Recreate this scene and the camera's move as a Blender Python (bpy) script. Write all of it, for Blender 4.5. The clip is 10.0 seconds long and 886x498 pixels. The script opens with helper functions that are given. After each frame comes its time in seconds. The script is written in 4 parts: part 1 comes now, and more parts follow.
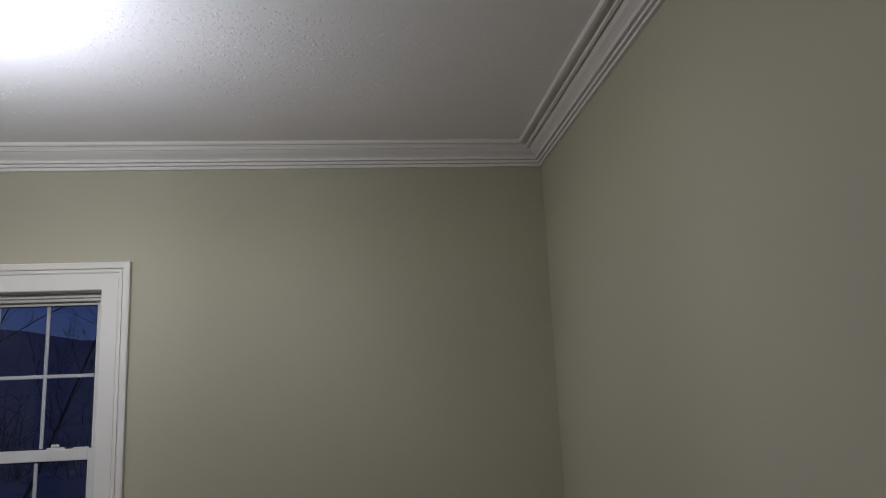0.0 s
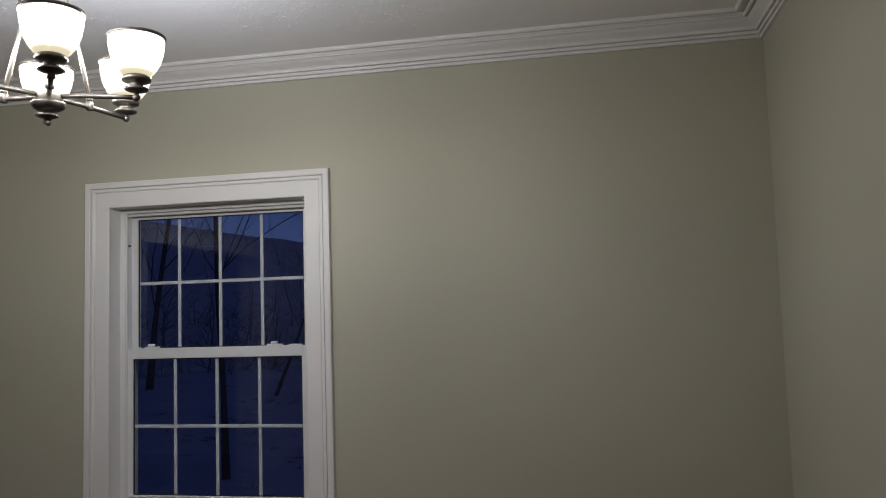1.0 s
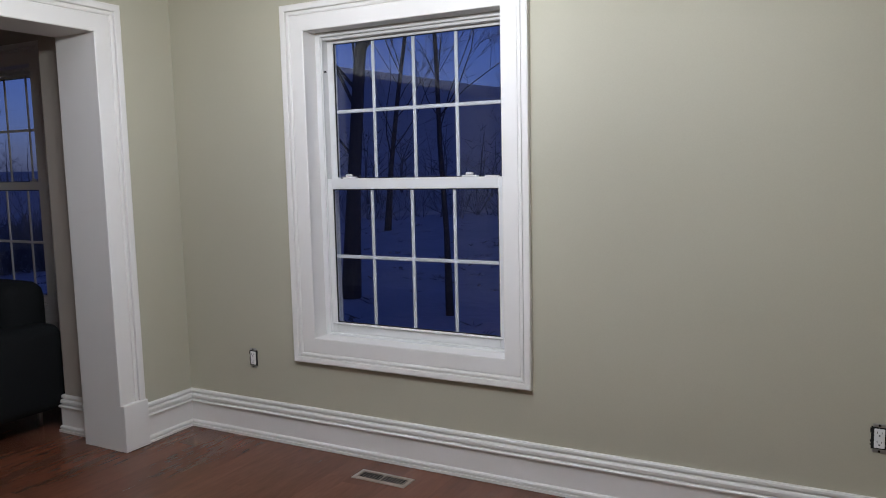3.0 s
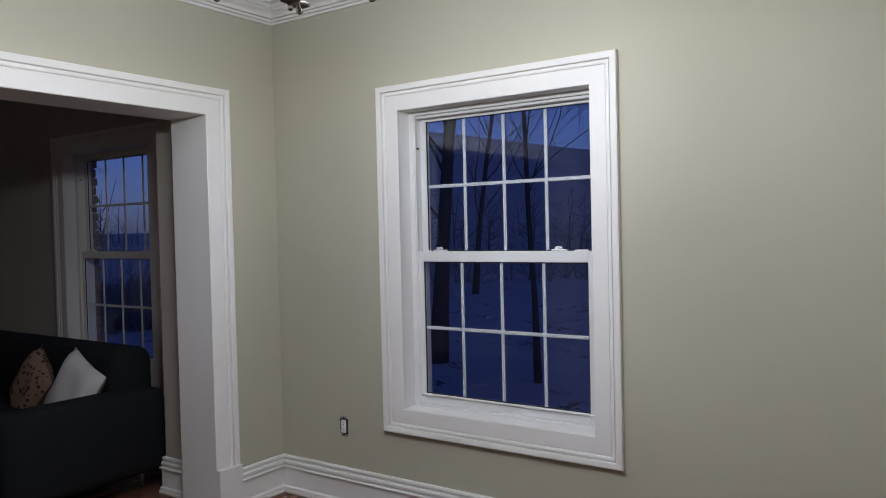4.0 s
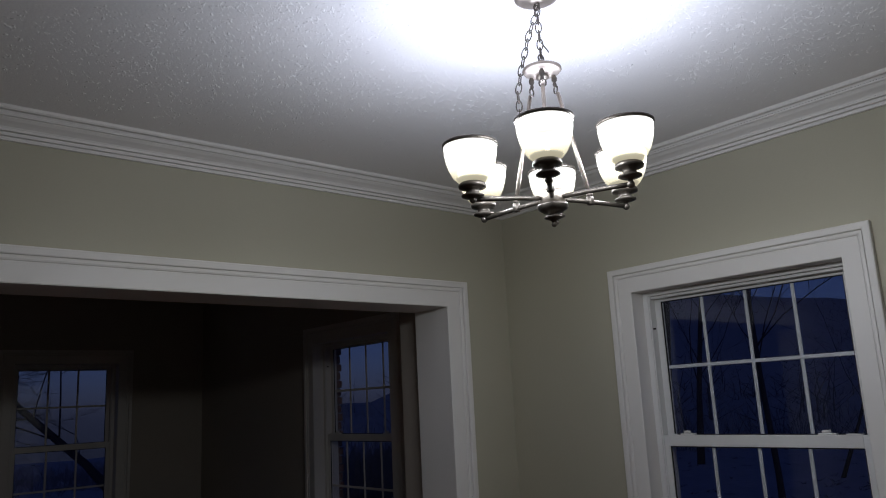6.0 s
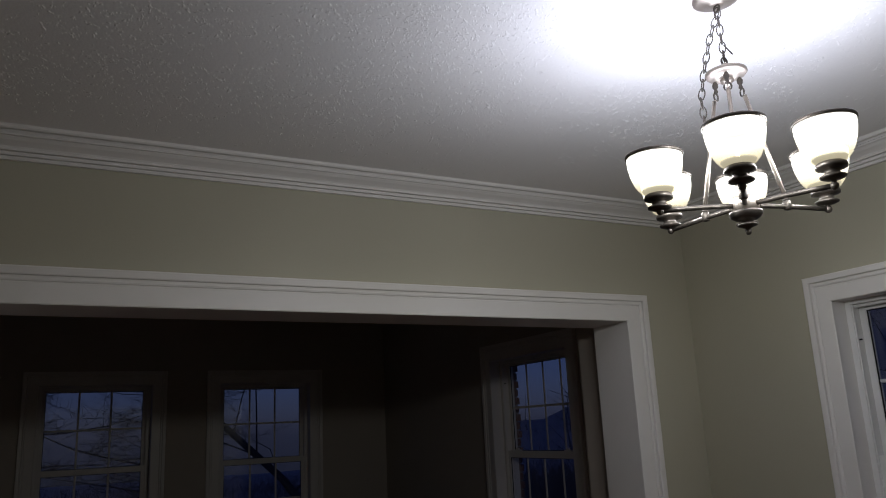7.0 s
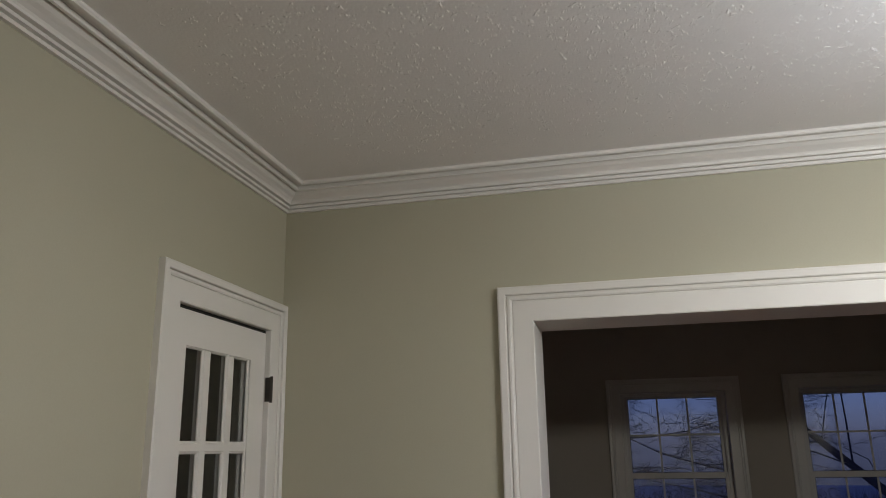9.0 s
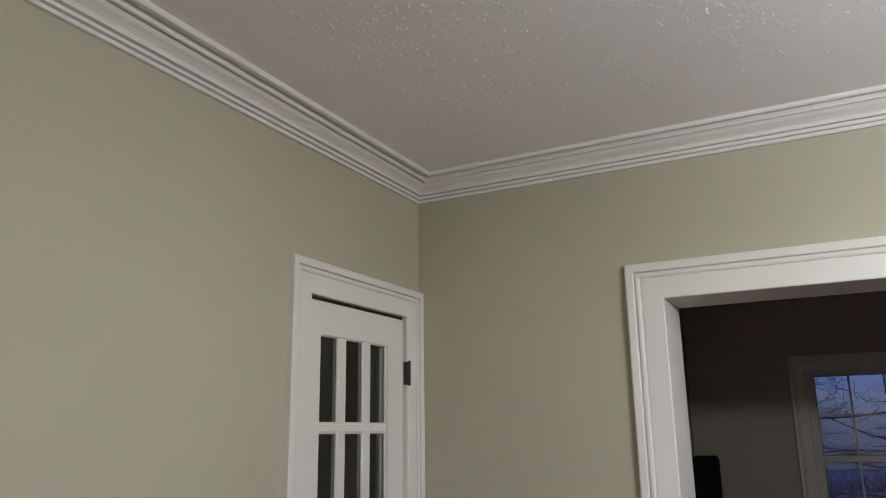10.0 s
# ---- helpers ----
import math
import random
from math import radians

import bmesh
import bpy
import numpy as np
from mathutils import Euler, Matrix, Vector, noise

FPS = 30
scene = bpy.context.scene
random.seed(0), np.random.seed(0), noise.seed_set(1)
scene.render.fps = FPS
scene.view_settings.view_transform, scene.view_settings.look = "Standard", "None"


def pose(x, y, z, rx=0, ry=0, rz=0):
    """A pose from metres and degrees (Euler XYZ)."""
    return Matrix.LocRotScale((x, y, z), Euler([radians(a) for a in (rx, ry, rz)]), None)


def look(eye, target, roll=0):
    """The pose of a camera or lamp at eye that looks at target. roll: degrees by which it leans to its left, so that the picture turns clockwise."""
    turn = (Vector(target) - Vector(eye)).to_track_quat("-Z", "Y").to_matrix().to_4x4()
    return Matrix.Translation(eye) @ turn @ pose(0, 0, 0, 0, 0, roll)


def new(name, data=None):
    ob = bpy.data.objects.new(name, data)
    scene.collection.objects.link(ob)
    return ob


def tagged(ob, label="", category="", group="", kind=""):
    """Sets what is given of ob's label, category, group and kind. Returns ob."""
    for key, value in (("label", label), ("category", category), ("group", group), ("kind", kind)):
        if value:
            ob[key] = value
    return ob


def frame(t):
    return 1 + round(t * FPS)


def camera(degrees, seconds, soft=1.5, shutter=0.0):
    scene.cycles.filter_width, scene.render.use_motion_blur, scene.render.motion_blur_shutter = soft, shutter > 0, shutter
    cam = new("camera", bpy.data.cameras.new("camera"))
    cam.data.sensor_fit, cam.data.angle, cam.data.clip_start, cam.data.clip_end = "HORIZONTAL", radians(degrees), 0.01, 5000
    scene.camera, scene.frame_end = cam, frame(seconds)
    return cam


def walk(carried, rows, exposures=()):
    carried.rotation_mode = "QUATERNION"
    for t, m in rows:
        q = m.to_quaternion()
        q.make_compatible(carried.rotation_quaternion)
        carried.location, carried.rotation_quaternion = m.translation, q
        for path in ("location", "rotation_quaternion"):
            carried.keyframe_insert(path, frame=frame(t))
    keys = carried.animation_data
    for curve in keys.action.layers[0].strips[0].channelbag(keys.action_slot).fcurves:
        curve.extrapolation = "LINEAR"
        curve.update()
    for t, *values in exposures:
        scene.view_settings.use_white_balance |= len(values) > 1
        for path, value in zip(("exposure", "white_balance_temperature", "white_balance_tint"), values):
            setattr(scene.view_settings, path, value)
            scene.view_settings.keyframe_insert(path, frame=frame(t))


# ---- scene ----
cam = camera(60.6, 10.0, soft=1.0)
PATH = [
    (0, (-0.077, -0.583, 1.506), (0.138, 1.366, 1.896), -2.5),
    (0.5, (0.009, -0.524, 1.51), (0.04, 1.459, 1.769), -2.4),
    (1, (0.028, -0.392, 1.511), (-0.334, 1.569, 1.67), -1.8),
    (1.5, (0.05, -0.301, 1.495), (-0.35, 1.657, 1.425), -1.5),
    (2, (0.008, -0.156, 1.457), (-0.439, 1.791, 1.378), -1.7),
    (2.5, (-0.023, -0.045, 1.446), (-0.636, 1.851, 1.274), -2.2),
    (3, (0.033, 0.035, 1.413), (-0.905, 1.789, 1.195), -1.3),
    (3.2, (0.053, 0.038, 1.397), (-0.987, 1.731, 1.166), -1.1),
    (4.3, (0.039, -0.033, 1.505), (-1.098, 1.611, 1.564), -0.4),
    (4.5, (0.035, -0.062, 1.521), (-1.077, 1.594, 1.667), -0.4),
    (5, (0.022, -0.139, 1.545), (-1.082, 1.503, 1.839), -1.2),
    (5.5, (0.004, -0.18, 1.56), (-1.229, 1.352, 1.927), -2.0),
    (6, (-0.018, -0.186, 1.578), (-1.504, 1.093, 1.972), -2.9),
    (7.3, (-0.032, -0.292, 1.579), (-1.78, 0.558, 2.049), -2.6),
    (7.5, (-0.047, -0.321, 1.58), (-1.821, 0.471, 2.055), -2.6),
    (8, (-0.06, -0.355, 1.577), (-1.947, 0.078, 2.077), -1.6),
    (8.5, (-0.169, -0.268, 1.602), (-2.102, -0.269, 2.117), 0.0),
    (9, (-0.162, -0.205, 1.595), (-2.044, -0.645, 2.109), -1.0),
    (9.5, (-0.155, -0.112, 1.593), (-1.967, -0.787, 2.104), -1.2),
    (10, (-0.206, 0.036, 1.59), (-1.93, -0.857, 2.065), -0.9),
]
EXPOSURES = [(0, 0.3, 6400, 10), (0.5, 0.42, 6450, 10), (1, 0.42, 6500, 10), (1.5, 0.75, 6550, 9), (2, 1.13, 6250, 10), (2.5, 1.35, 6150, 10), (3, 1.55, 6100, 10),
             (3.2, 1.55, 6100, 10), (4.3, 1.24, 6050, 10), (4.5, 1.15, 6050, 10), (5, 0.27, 6180, 10), (5.5, -0.27, 6180, 10), (6, -0.33, 6180, 10), (7.3, -0.25, 6550, 10), (7.5, -0.2, 6580, 10),
             (8, 0.2, 6600, 8), (8.5, 1.08, 6650, 7), (9, 1.5, 6700, 7), (9.5, 1.76, 6520, 7), (10, 1.88, 6420, 7)]
walk(cam, [(t, look(eye, target, roll)) for t, eye, target, roll in PATH], EXPOSURES)

# ---- light: dusk sky outside, six lamps in the chandelier ----
LAMP_WATTS = 7.9          # each bulb, inside its open opal shade
SHADE_GLOW = (0.56, 1.55)  # opal glass of the shades, at the holder and at the rim
SKY_STRENGTH = 0.0165
LAMP_COLOUR = (0.87, 0.91, 1.09)
world = bpy.data.worlds.new("dusk")
scene.world = world
world.use_nodes = True
wn = world.node_tree.nodes
sky = wn.new("ShaderNodeTexSky")
sky.sky_type = 'NISHITA'
sky.sun_disc = False
sky.sun_elevation = radians(24.0)
sky.sun_rotation = radians(130)
sky.altitude = 200
sky.ozone_density = 3.0
wn["Background"].inputs["Strength"].default_value = SKY_STRENGTH
dusk = wn.new("ShaderNodeMix")
dusk.data_type, dusk.blend_type = 'RGBA', 'MULTIPLY'
dusk.inputs[0].default_value = 1.0
dusk.inputs[7].default_value = (0.38, 0.415, 0.95, 1)      # the sky's own light after sunset
world.node_tree.links.new(sky.outputs[0], dusk.inputs[6])
world.node_tree.links.new(dusk.outputs[2], wn["Background"].inputs["Color"])

# ---- plan, in metres ----
XW, XE, YS, YN, ZC = -3.185, 0.838, -1.635, 3.02, 2.74      # dining room
XP = -3.445                                                # far face of the partition
XF, YS2 = -7.62, -1.25                                     # far room
OY0, OY1, OZ = -0.541, 2.543, 2.09                         # cased opening
CX, CY = -1.375, 1.395                                     # chandelier


# ---- materials ----
def material(name, colour, rough=0.5, metal=0.0, vary=0.06, scale=3.0, fine=60.0, bump=0.05, dist=0.002, stretch=(1, 1, 1), spec=0.5, coords="Object"):
    m = bpy.data.materials.new(name)
    m.use_nodes = True
    n, l = m.node_tree.nodes, m.node_tree.links
    b = n["Principled BSDF"]
    b.inputs["Roughness"].default_value = rough
    b.inputs["Metallic"].default_value = metal
    b.inputs["Specular IOR Level"].default_value = spec
    tc = n.new("ShaderNodeTexCoord")
    mp = n.new("ShaderNodeMapping")
    mp.inputs["Scale"].default_value = stretch
    l.new(tc.outputs[coords], mp.inputs["Vector"])
    big = n.new("ShaderNodeTexNoise")
    big.inputs["Scale"].default_value, big.inputs["Detail"].default_value = scale, 4
    small = n.new("ShaderNodeTexNoise")
    small.inputs["Scale"].default_value, small.inputs["Detail"].default_value = fine, 3
    for t in (big, small):
        l.new(mp.outputs[0], t.inputs["Vector"])
    mix = n.new("ShaderNodeMix")
    mix.data_type = 'RGBA'
    mix.inputs[6].default_value = (*[c * (1 - vary) for c in colour], 1)
    mix.inputs[7].default_value = (*[min(1, c * (1 + vary)) for c in colour], 1)
    add = n.new("ShaderNodeMath")
    add.operation = 'ADD'
    half = n.new("ShaderNodeMath")
    half.operation = 'MULTIPLY'
    half.inputs[1].default_value = 0.5
    l.new(big.outputs[0], add.inputs[0])
    l.new(small.outputs[0], add.inputs[1])
    l.new(add.outputs[0], half.inputs[0])
    l.new(half.outputs[0], mix.inputs[0])
    l.new(mix.outputs[2], b.inputs["Base Color"])
    rr = n.new("ShaderNodeMapRange")
    rr.inputs["To Min"].default_value, rr.inputs["To Max"].default_value = max(0.02, rough - 0.06), min(1, rough + 0.06)
    l.new(big.outputs[0], rr.inputs["Value"])
    l.new(rr.outputs[0], b.inputs["Roughness"])
    if bump:
        bp = n.new("ShaderNodeBump")
        bp.inputs["Strength"].default_value, bp.inputs["Distance"].default_value = bump, dist
        l.new(small.outputs[0], bp.inputs["Height"])
        l.new(bp.outputs[0], b.inputs["Normal"])
    return m


WALL = material("wall_paint", (0.456, 0.434, 0.336), 0.62, vary=0.06, scale=2.0, fine=180, bump=0.12, dist=0.001, spec=0.3)
WALL_DARK = material("far_room_paint", (0.40, 0.355, 0.305), 0.7, vary=0.05, scale=1.2, fine=160, bump=0.1, dist=0.001, spec=0.25)
TRIM = material("white_trim_paint", (0.748, 0.724, 0.69), 0.5, spec=0.3, vary=0.012, scale=2, fine=40, bump=0.0)
# near-black stands in for the shade behind the door's glass
HALL_SHADE = material("passage_shade_colour", (0.13, 0.12, 0.105), 0.8, vary=0.06, scale=1.5, fine=120, bump=0.1, dist=0.001)
CEIL = material("ceiling_paint", (0.83, 0.815, 0.80), 0.9, vary=0.04, scale=2.2, fine=110, bump=0.2, dist=0.003, spec=0.1)
# darker copy of the trim: the unlit room's shade is in the colour
TRIM_SHADED = material("trim_paint_shaded", (0.60, 0.565, 0.53), 0.4, vary=0.03, scale=2, fine=40, bump=0.0)
GRILLE = material("grey_white_grille", (0.48, 0.50, 0.53), 0.45, vary=0.02, bump=0.0)
VINYL = material("white_vinyl", (0.68, 0.675, 0.66), 0.4, vary=0.02, scale=6, fine=120, bump=0.02)
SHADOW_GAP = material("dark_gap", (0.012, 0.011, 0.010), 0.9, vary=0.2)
BRONZE = material("brushed_dark_bronze", (0.118, 0.103, 0.088), 0.44, 0.82, vary=0.22, scale=14, fine=220, bump=0.05, dist=0.0005)
NICKEL = material("antique_nickel", (0.40, 0.35, 0.30), 0.46, 0.95, vary=0.16, scale=10, fine=200, bump=0.04, dist=0.0005)
PLASTIC = material("white_plastic", (0.80, 0.79, 0.77), 0.35, vary=0.02, bump=0.0)
STEEL = material("zinc_steel", (0.42, 0.41, 0.39), 0.4, 0.8, vary=0.15, scale=40, fine=300)
HINGE = material("dark_hinge_steel", (0.045, 0.04, 0.035), 0.4, 0.7, vary=0.2)
REGISTER = material("brown_register_enamel", (0.33, 0.27, 0.22), 0.4, 0.2, vary=0.1, scale=30, fine=200)
SOFA = material("charcoal_upholstery", (0.0095, 0.0105, 0.011), 0.95, vary=0.3, scale=5, fine=380, bump=0.5, dist=0.002, spec=0.15)
PILLOW_GREY = material("grey_pillow_cloth", (0.42, 0.40, 0.385), 0.9, vary=0.12, scale=9, fine=350, bump=0.4, dist=0.001, spec=0.15)
PILLOW_TAN = material("patterned_pillow_cloth", (0.17, 0.105, 0.075), 0.9, vary=0.35, scale=16, fine=90, bump=0.4, dist=0.001, spec=0.15)
RUG = material("grey_pile_rug", (0.055, 0.055, 0.056), 1.0, vary=0.35, scale=9, fine=260, bump=0.9, dist=0.005, spec=0.05)
RUG_EDGE = material("cream_rug_binding", (0.30, 0.28, 0.25), 0.95, vary=0.1)
SNOW = material("old_snow", (0.43, 0.44, 0.49), 0.85, vary=0.38, scale=0.5, fine=3.5, bump=0.7, dist=0.08)
BARK = material("wet_bark", (0.085, 0.076, 0.07), 0.95, vary=0.35, scale=3, fine=30, bump=0.8, dist=0.02, stretch=(1, 1, 0.25))
WOODS = material("bare_woods", (0.15, 0.15, 0.155), 1.0, vary=0.3, scale=0.3, fine=1.6, bump=0.0)
HILL = material("snowy_wooded_slope", (0.42, 0.43, 0.46), 1.0, vary=0.3, scale=0.05, fine=0.5, bump=0.0, stretch=(1, 1, 0.3))
BRICK = material("weathered_brick", (0.22, 0.12, 0.09), 0.9, vary=0.25, scale=9, fine=90, bump=0.5, dist=0.003)
MORTAR = material("grey_mortar", (0.30, 0.29, 0.27), 0.95, vary=0.15, scale=12, fine=120, bump=0.4)
SIDING = material("outer_wall", (0.30, 0.29, 0.28), 0.9, vary=0.1)


def spotted_cloth(m, dark):
    """Rows of dark printed patches on a cloth."""
    n, l = m.node_tree.nodes, m.node_tree.links
    b = n["Principled BSDF"]
    v, ramp, mix = n.new("ShaderNodeTexVoronoi"), n.new("ShaderNodeValToRGB"), n.new("ShaderNodeMix")
    v.inputs["Scale"].default_value = 28.0
    l.new(n["Mapping"].outputs[0], v.inputs["Vector"])
    l.new(v.outputs["Distance"], ramp.inputs[0])
    ramp.color_ramp.elements[0].position, ramp.color_ramp.elements[1].position = 0.30, 0.36
    mix.data_type = 'RGBA'
    mix.inputs[6].default_value = (*dark, 1)
    old = b.inputs["Base Color"].links[0].from_socket
    l.new(ramp.outputs[0], mix.inputs[0])
    l.new(old, mix.inputs[7])
    l.new(mix.outputs[2], b.inputs["Base Color"])


spotted_cloth(PILLOW_TAN, (0.035, 0.025, 0.02))


def wood_material():
    m = material("cherry_floor_boards", (0.138, 0.051, 0.029), 0.24, vary=0.42, scale=2.6, fine=9, bump=0.10, dist=0.0012, stretch=(7, 1.2, 1))
    n, l = m.node_tree.nodes, m.node_tree.links
    b = n["Principled BSDF"]
    info = n.new("ShaderNodeObjectInfo")
    hsv = n.new("ShaderNodeHueSaturation")
    mr = n.new("ShaderNodeMapRange")
    mr.inputs["To Min"].default_value, mr.inputs["To Max"].default_value = 0.86, 1.14
    l.new(info.outputs["Random"], mr.inputs["Value"])
    l.new(mr.outputs[0], hsv.inputs["Value"])
    old = b.inputs["Base Color"].links[0].from_socket
    l.new(old, hsv.inputs["Color"])
    l.new(hsv.outputs[0], b.inputs["Base Color"])
    shift = n.new("ShaderNodeCombineXYZ")
    far = n.new("ShaderNodeMath")
    far.operation = 'MULTIPLY'
    far.inputs[1].default_value = 90.0
    l.new(info.outputs["Random"], far.inputs[0])
    l.new(far.outputs[0], shift.inputs[1])
    l.new(far.outputs[0], shift.inputs[0])
    l.new(shift.outputs[0], n["Mapping"].inputs["Location"])
    return m


WOOD = wood_material()


def glass_material(name, base):
    """Clear glass: transparent, with a gloss that rises towards grazing angles."""
    m = bpy.data.materials.new(name)
    m.use_nodes = True
    n, l = m.node_tree.nodes, m.node_tree.links
    n.remove(n["Principled BSDF"])
    clear, gloss, mix, facing, power, gain = (n.new("ShaderNode" + k) for k in ("BsdfTransparent", "BsdfGlossy", "MixShader", "LayerWeight", "Math", "Math"))
    clear.inputs[0].default_value = (0.95, 0.96, 0.97, 1)
    gloss.inputs["Roughness"].default_value = 0.01
    facing.inputs["Blend"].default_value = 0.5
    power.operation, gain.operation = 'POWER', 'MULTIPLY_ADD'
    power.inputs[1].default_value = 5.0
    gain.inputs[1].default_value, gain.inputs[2].default_value = 0.9, base
    l.new(facing.outputs["Facing"], power.inputs[0])
    l.new(power.outputs[0], gain.inputs[0])
    l.new(gain.outputs[0], mix.inputs[0])
    l.new(clear.outputs[0], mix.inputs[1])
    l.new(gloss.outputs[0], mix.inputs[2])
    l.new(mix.outputs[0], n["Material Output"].inputs["Surface"])
    return m


GLASS = glass_material("window_glass", 0.04)


def shade_material(name, clear, dense, low, high):
    """Opal glass over a bulb: lets the bulb's light through and glows, cream at the holder and white at the rim."""
    m = bpy.data.materials.new(name)
    m.use_nodes = True
    n, l = m.node_tree.nodes, m.node_tree.links
    n.remove(n["Principled BSDF"])
    tc, sep, ramp, ramp2, glow, through_glass, both = (n.new("ShaderNode" + k) for k in ("TexCoord", "SeparateXYZ", "MapRange", "ValToRGB", "Emission", "BsdfTransparent", "AddShader"))
    l.new(tc.outputs["Generated"], sep.inputs[0])
    l.new(sep.outputs["Z"], ramp.inputs["Value"])
    ramp.inputs["From Min"].default_value, ramp.inputs["From Max"].default_value = 0.15, 0.70
    ramp.inputs["To Min"].default_value, ramp.inputs["To Max"].default_value = low, high
    ramp.interpolation_type = 'SMOOTHSTEP'
    l.new(ramp.outputs[0], glow.inputs["Strength"])
    l.new(sep.outputs["Z"], ramp2.inputs[0])
    ramp2.color_ramp.elements[0].color = (1.0, 0.88, 0.60, 1)
    ramp2.color_ramp.elements[1].color = (1.0, 0.985, 0.93, 1)
    ramp2.color_ramp.elements[1].position = 0.75
    l.new(ramp2.outputs[0], glow.inputs["Color"])
    thick = n.new("ShaderNodeValToRGB")             # foot and lip made near-opaque to keep bulb light off holder and rim
    ends = thick.color_ramp.elements
    ends[0].position, ends[1].position = dense[0], dense[3]
    for e in (ends[0], ends[1]):
        e.color = (*[v * 0.06 for v in clear], 1)
    for z in dense[1:3]:
        ends.new(z).color = (*clear, 1)
    l.new(sep.outputs["Z"], thick.inputs[0])
    l.new(thick.outputs[0], through_glass.inputs[0])
    l.new(glow.outputs[0], both.inputs[0])
    l.new(through_glass.outputs[0], both.inputs[1])
    l.new(both.outputs[0], n["Material Output"].inputs["Surface"])
    return m


SHADE = shade_material("lit_opal_glass", (0.785, 0.775, 0.675), (0.02, 0.10, 0.985, 0.999), *SHADE_GLOW)
SHADE_IN = shade_material("lit_opal_glass_lining", (0.99, 0.985, 0.98), (0.06, 0.11, 0.90, 0.93), 0.02, 0.05)


# ---- shape helpers ----
def mesh_of(name, verts, faces, mat, smooth=False):
    me = bpy.data.meshes.new(name)
    me.from_pydata([tuple(v) for v in verts], [], faces)
    me.materials.append(mat)
    bm = bmesh.new()
    bm.from_mesh(me)
    bmesh.ops.recalc_face_normals(bm, faces=bm.faces)
    bm.to_mesh(me)
    bm.free()
    if smooth:
        for p in me.polygons:
            p.use_smooth = True
    return me


def thing(name, label="", category="", group="", kind="", at=(0, 0, 0)):
    ob = new(name)
    ob.empty_display_size = 0.1
    ob.location = at
    return tagged(ob, label, category, group, kind)


def part(name, me, parent=None, label="", m=None):
    """Links a mesh as one object under a thing; the mesh is in the world's place unless m is given."""
    ob = new(name, me)
    if parent:
        ob.parent = parent
        ob.matrix_parent_inverse = world_of(parent).inverted()
    if m:
        ob.matrix_basis = m
    return tagged(ob, label)


def world_of(ob):
    m = ob.matrix_basis.copy()
    if ob.parent:
        m = world_of(ob.parent) @ ob.matrix_parent_inverse @ m
    return m


def join(*pieces):
    """Several (verts, faces) as one."""
    vs, fs = [], []
    for v, f in pieces:
        k = len(vs)
        vs += list(v)
        fs += [tuple(i + k for i in q) for q in f]
    return vs, fs


def box(x0, x1, y0, y1, z0, z1, c=0.0):
    """A box with its twelve edges chamfered by c."""
    if c <= 0:
        v = [(x, y, z) for x in (x0, x1) for y in (y0, y1) for z in (z0, z1)]
        return v, [(0, 1, 3, 2), (4, 6, 7, 5), (0, 4, 5, 1), (2, 3, 7, 6), (0, 2, 6, 4), (1, 5, 7, 3)]
    bm = bmesh.new()
    bmesh.ops.create_cube(bm, size=1)
    for q in bm.verts:
        q.co = ((x0 + x1) / 2 + q.co.x * (x1 - x0), (y0 + y1) / 2 + q.co.y * (y1 - y0), (z0 + z1) / 2 + q.co.z * (z1 - z0))
    bmesh.ops.bevel(bm, geom=bm.edges[:], offset=c, segments=1 if c < 0.02 else 3, affect='EDGES', profile=0.5)
    bm.verts.index_update()
    out = [tuple(q.co) for q in bm.verts], [tuple(q.index for q in f.verts) for f in bm.faces]
    bm.free()
    return out


def sweep(path, profile, place, closed=False):
    """A moulding with mitred corners. path: points in a plane; profile: (across to the path's left, out of the plane)."""
    n = len(path)
    pts = [Vector(p) for p in path]
    offs = []
    for i in range(n):
        a = pts[i] - pts[i - 1] if (closed or i) else pts[1] - pts[0]
        b = pts[(i + 1) % n] - pts[i] if (closed or i < n - 1) else a
        a, b = a.normalized(), b.normalized()
        na, nb = Vector((-a.y, a.x)), Vector((-b.y, b.x))
        m = (na + nb)
        m = m / m.dot(na)
        offs.append(m)
    vs, fs, k = [], [], len(profile)
    for p, o in zip(pts, offs):
        for u, w in profile:
            q = p + o * u
            vs.append(place(q.x, q.y, w))
    for i in range(n if closed else n - 1):
        j = (i + 1) % n
        for s in range(k):
            t = (s + 1) % k
            fs.append((i * k + s, i * k + t, j * k + t, j * k + s))
    if not closed:
        fs.append(tuple(range(k)))
        fs.append(tuple((n - 1) * k + s for s in reversed(range(k))))
    return vs, fs


def lathe(rings, seg=28, centre=(0, 0, 0)):
    """Turned shape from (radius, z) pairs."""
    vs, fs = [], []
    for r, z in rings:
        for i in range(seg):
            a = 2 * math.pi * i / seg
            vs.append((centre[0] + r * math.cos(a), centre[1] + r * math.sin(a), centre[2] + z))
    for j in range(len(rings) - 1):
        for i in range(seg):
            k = (i + 1) % seg
            fs.append((j * seg + i, j * seg + k, (j + 1) * seg + k, (j + 1) * seg + i))
    return vs, fs


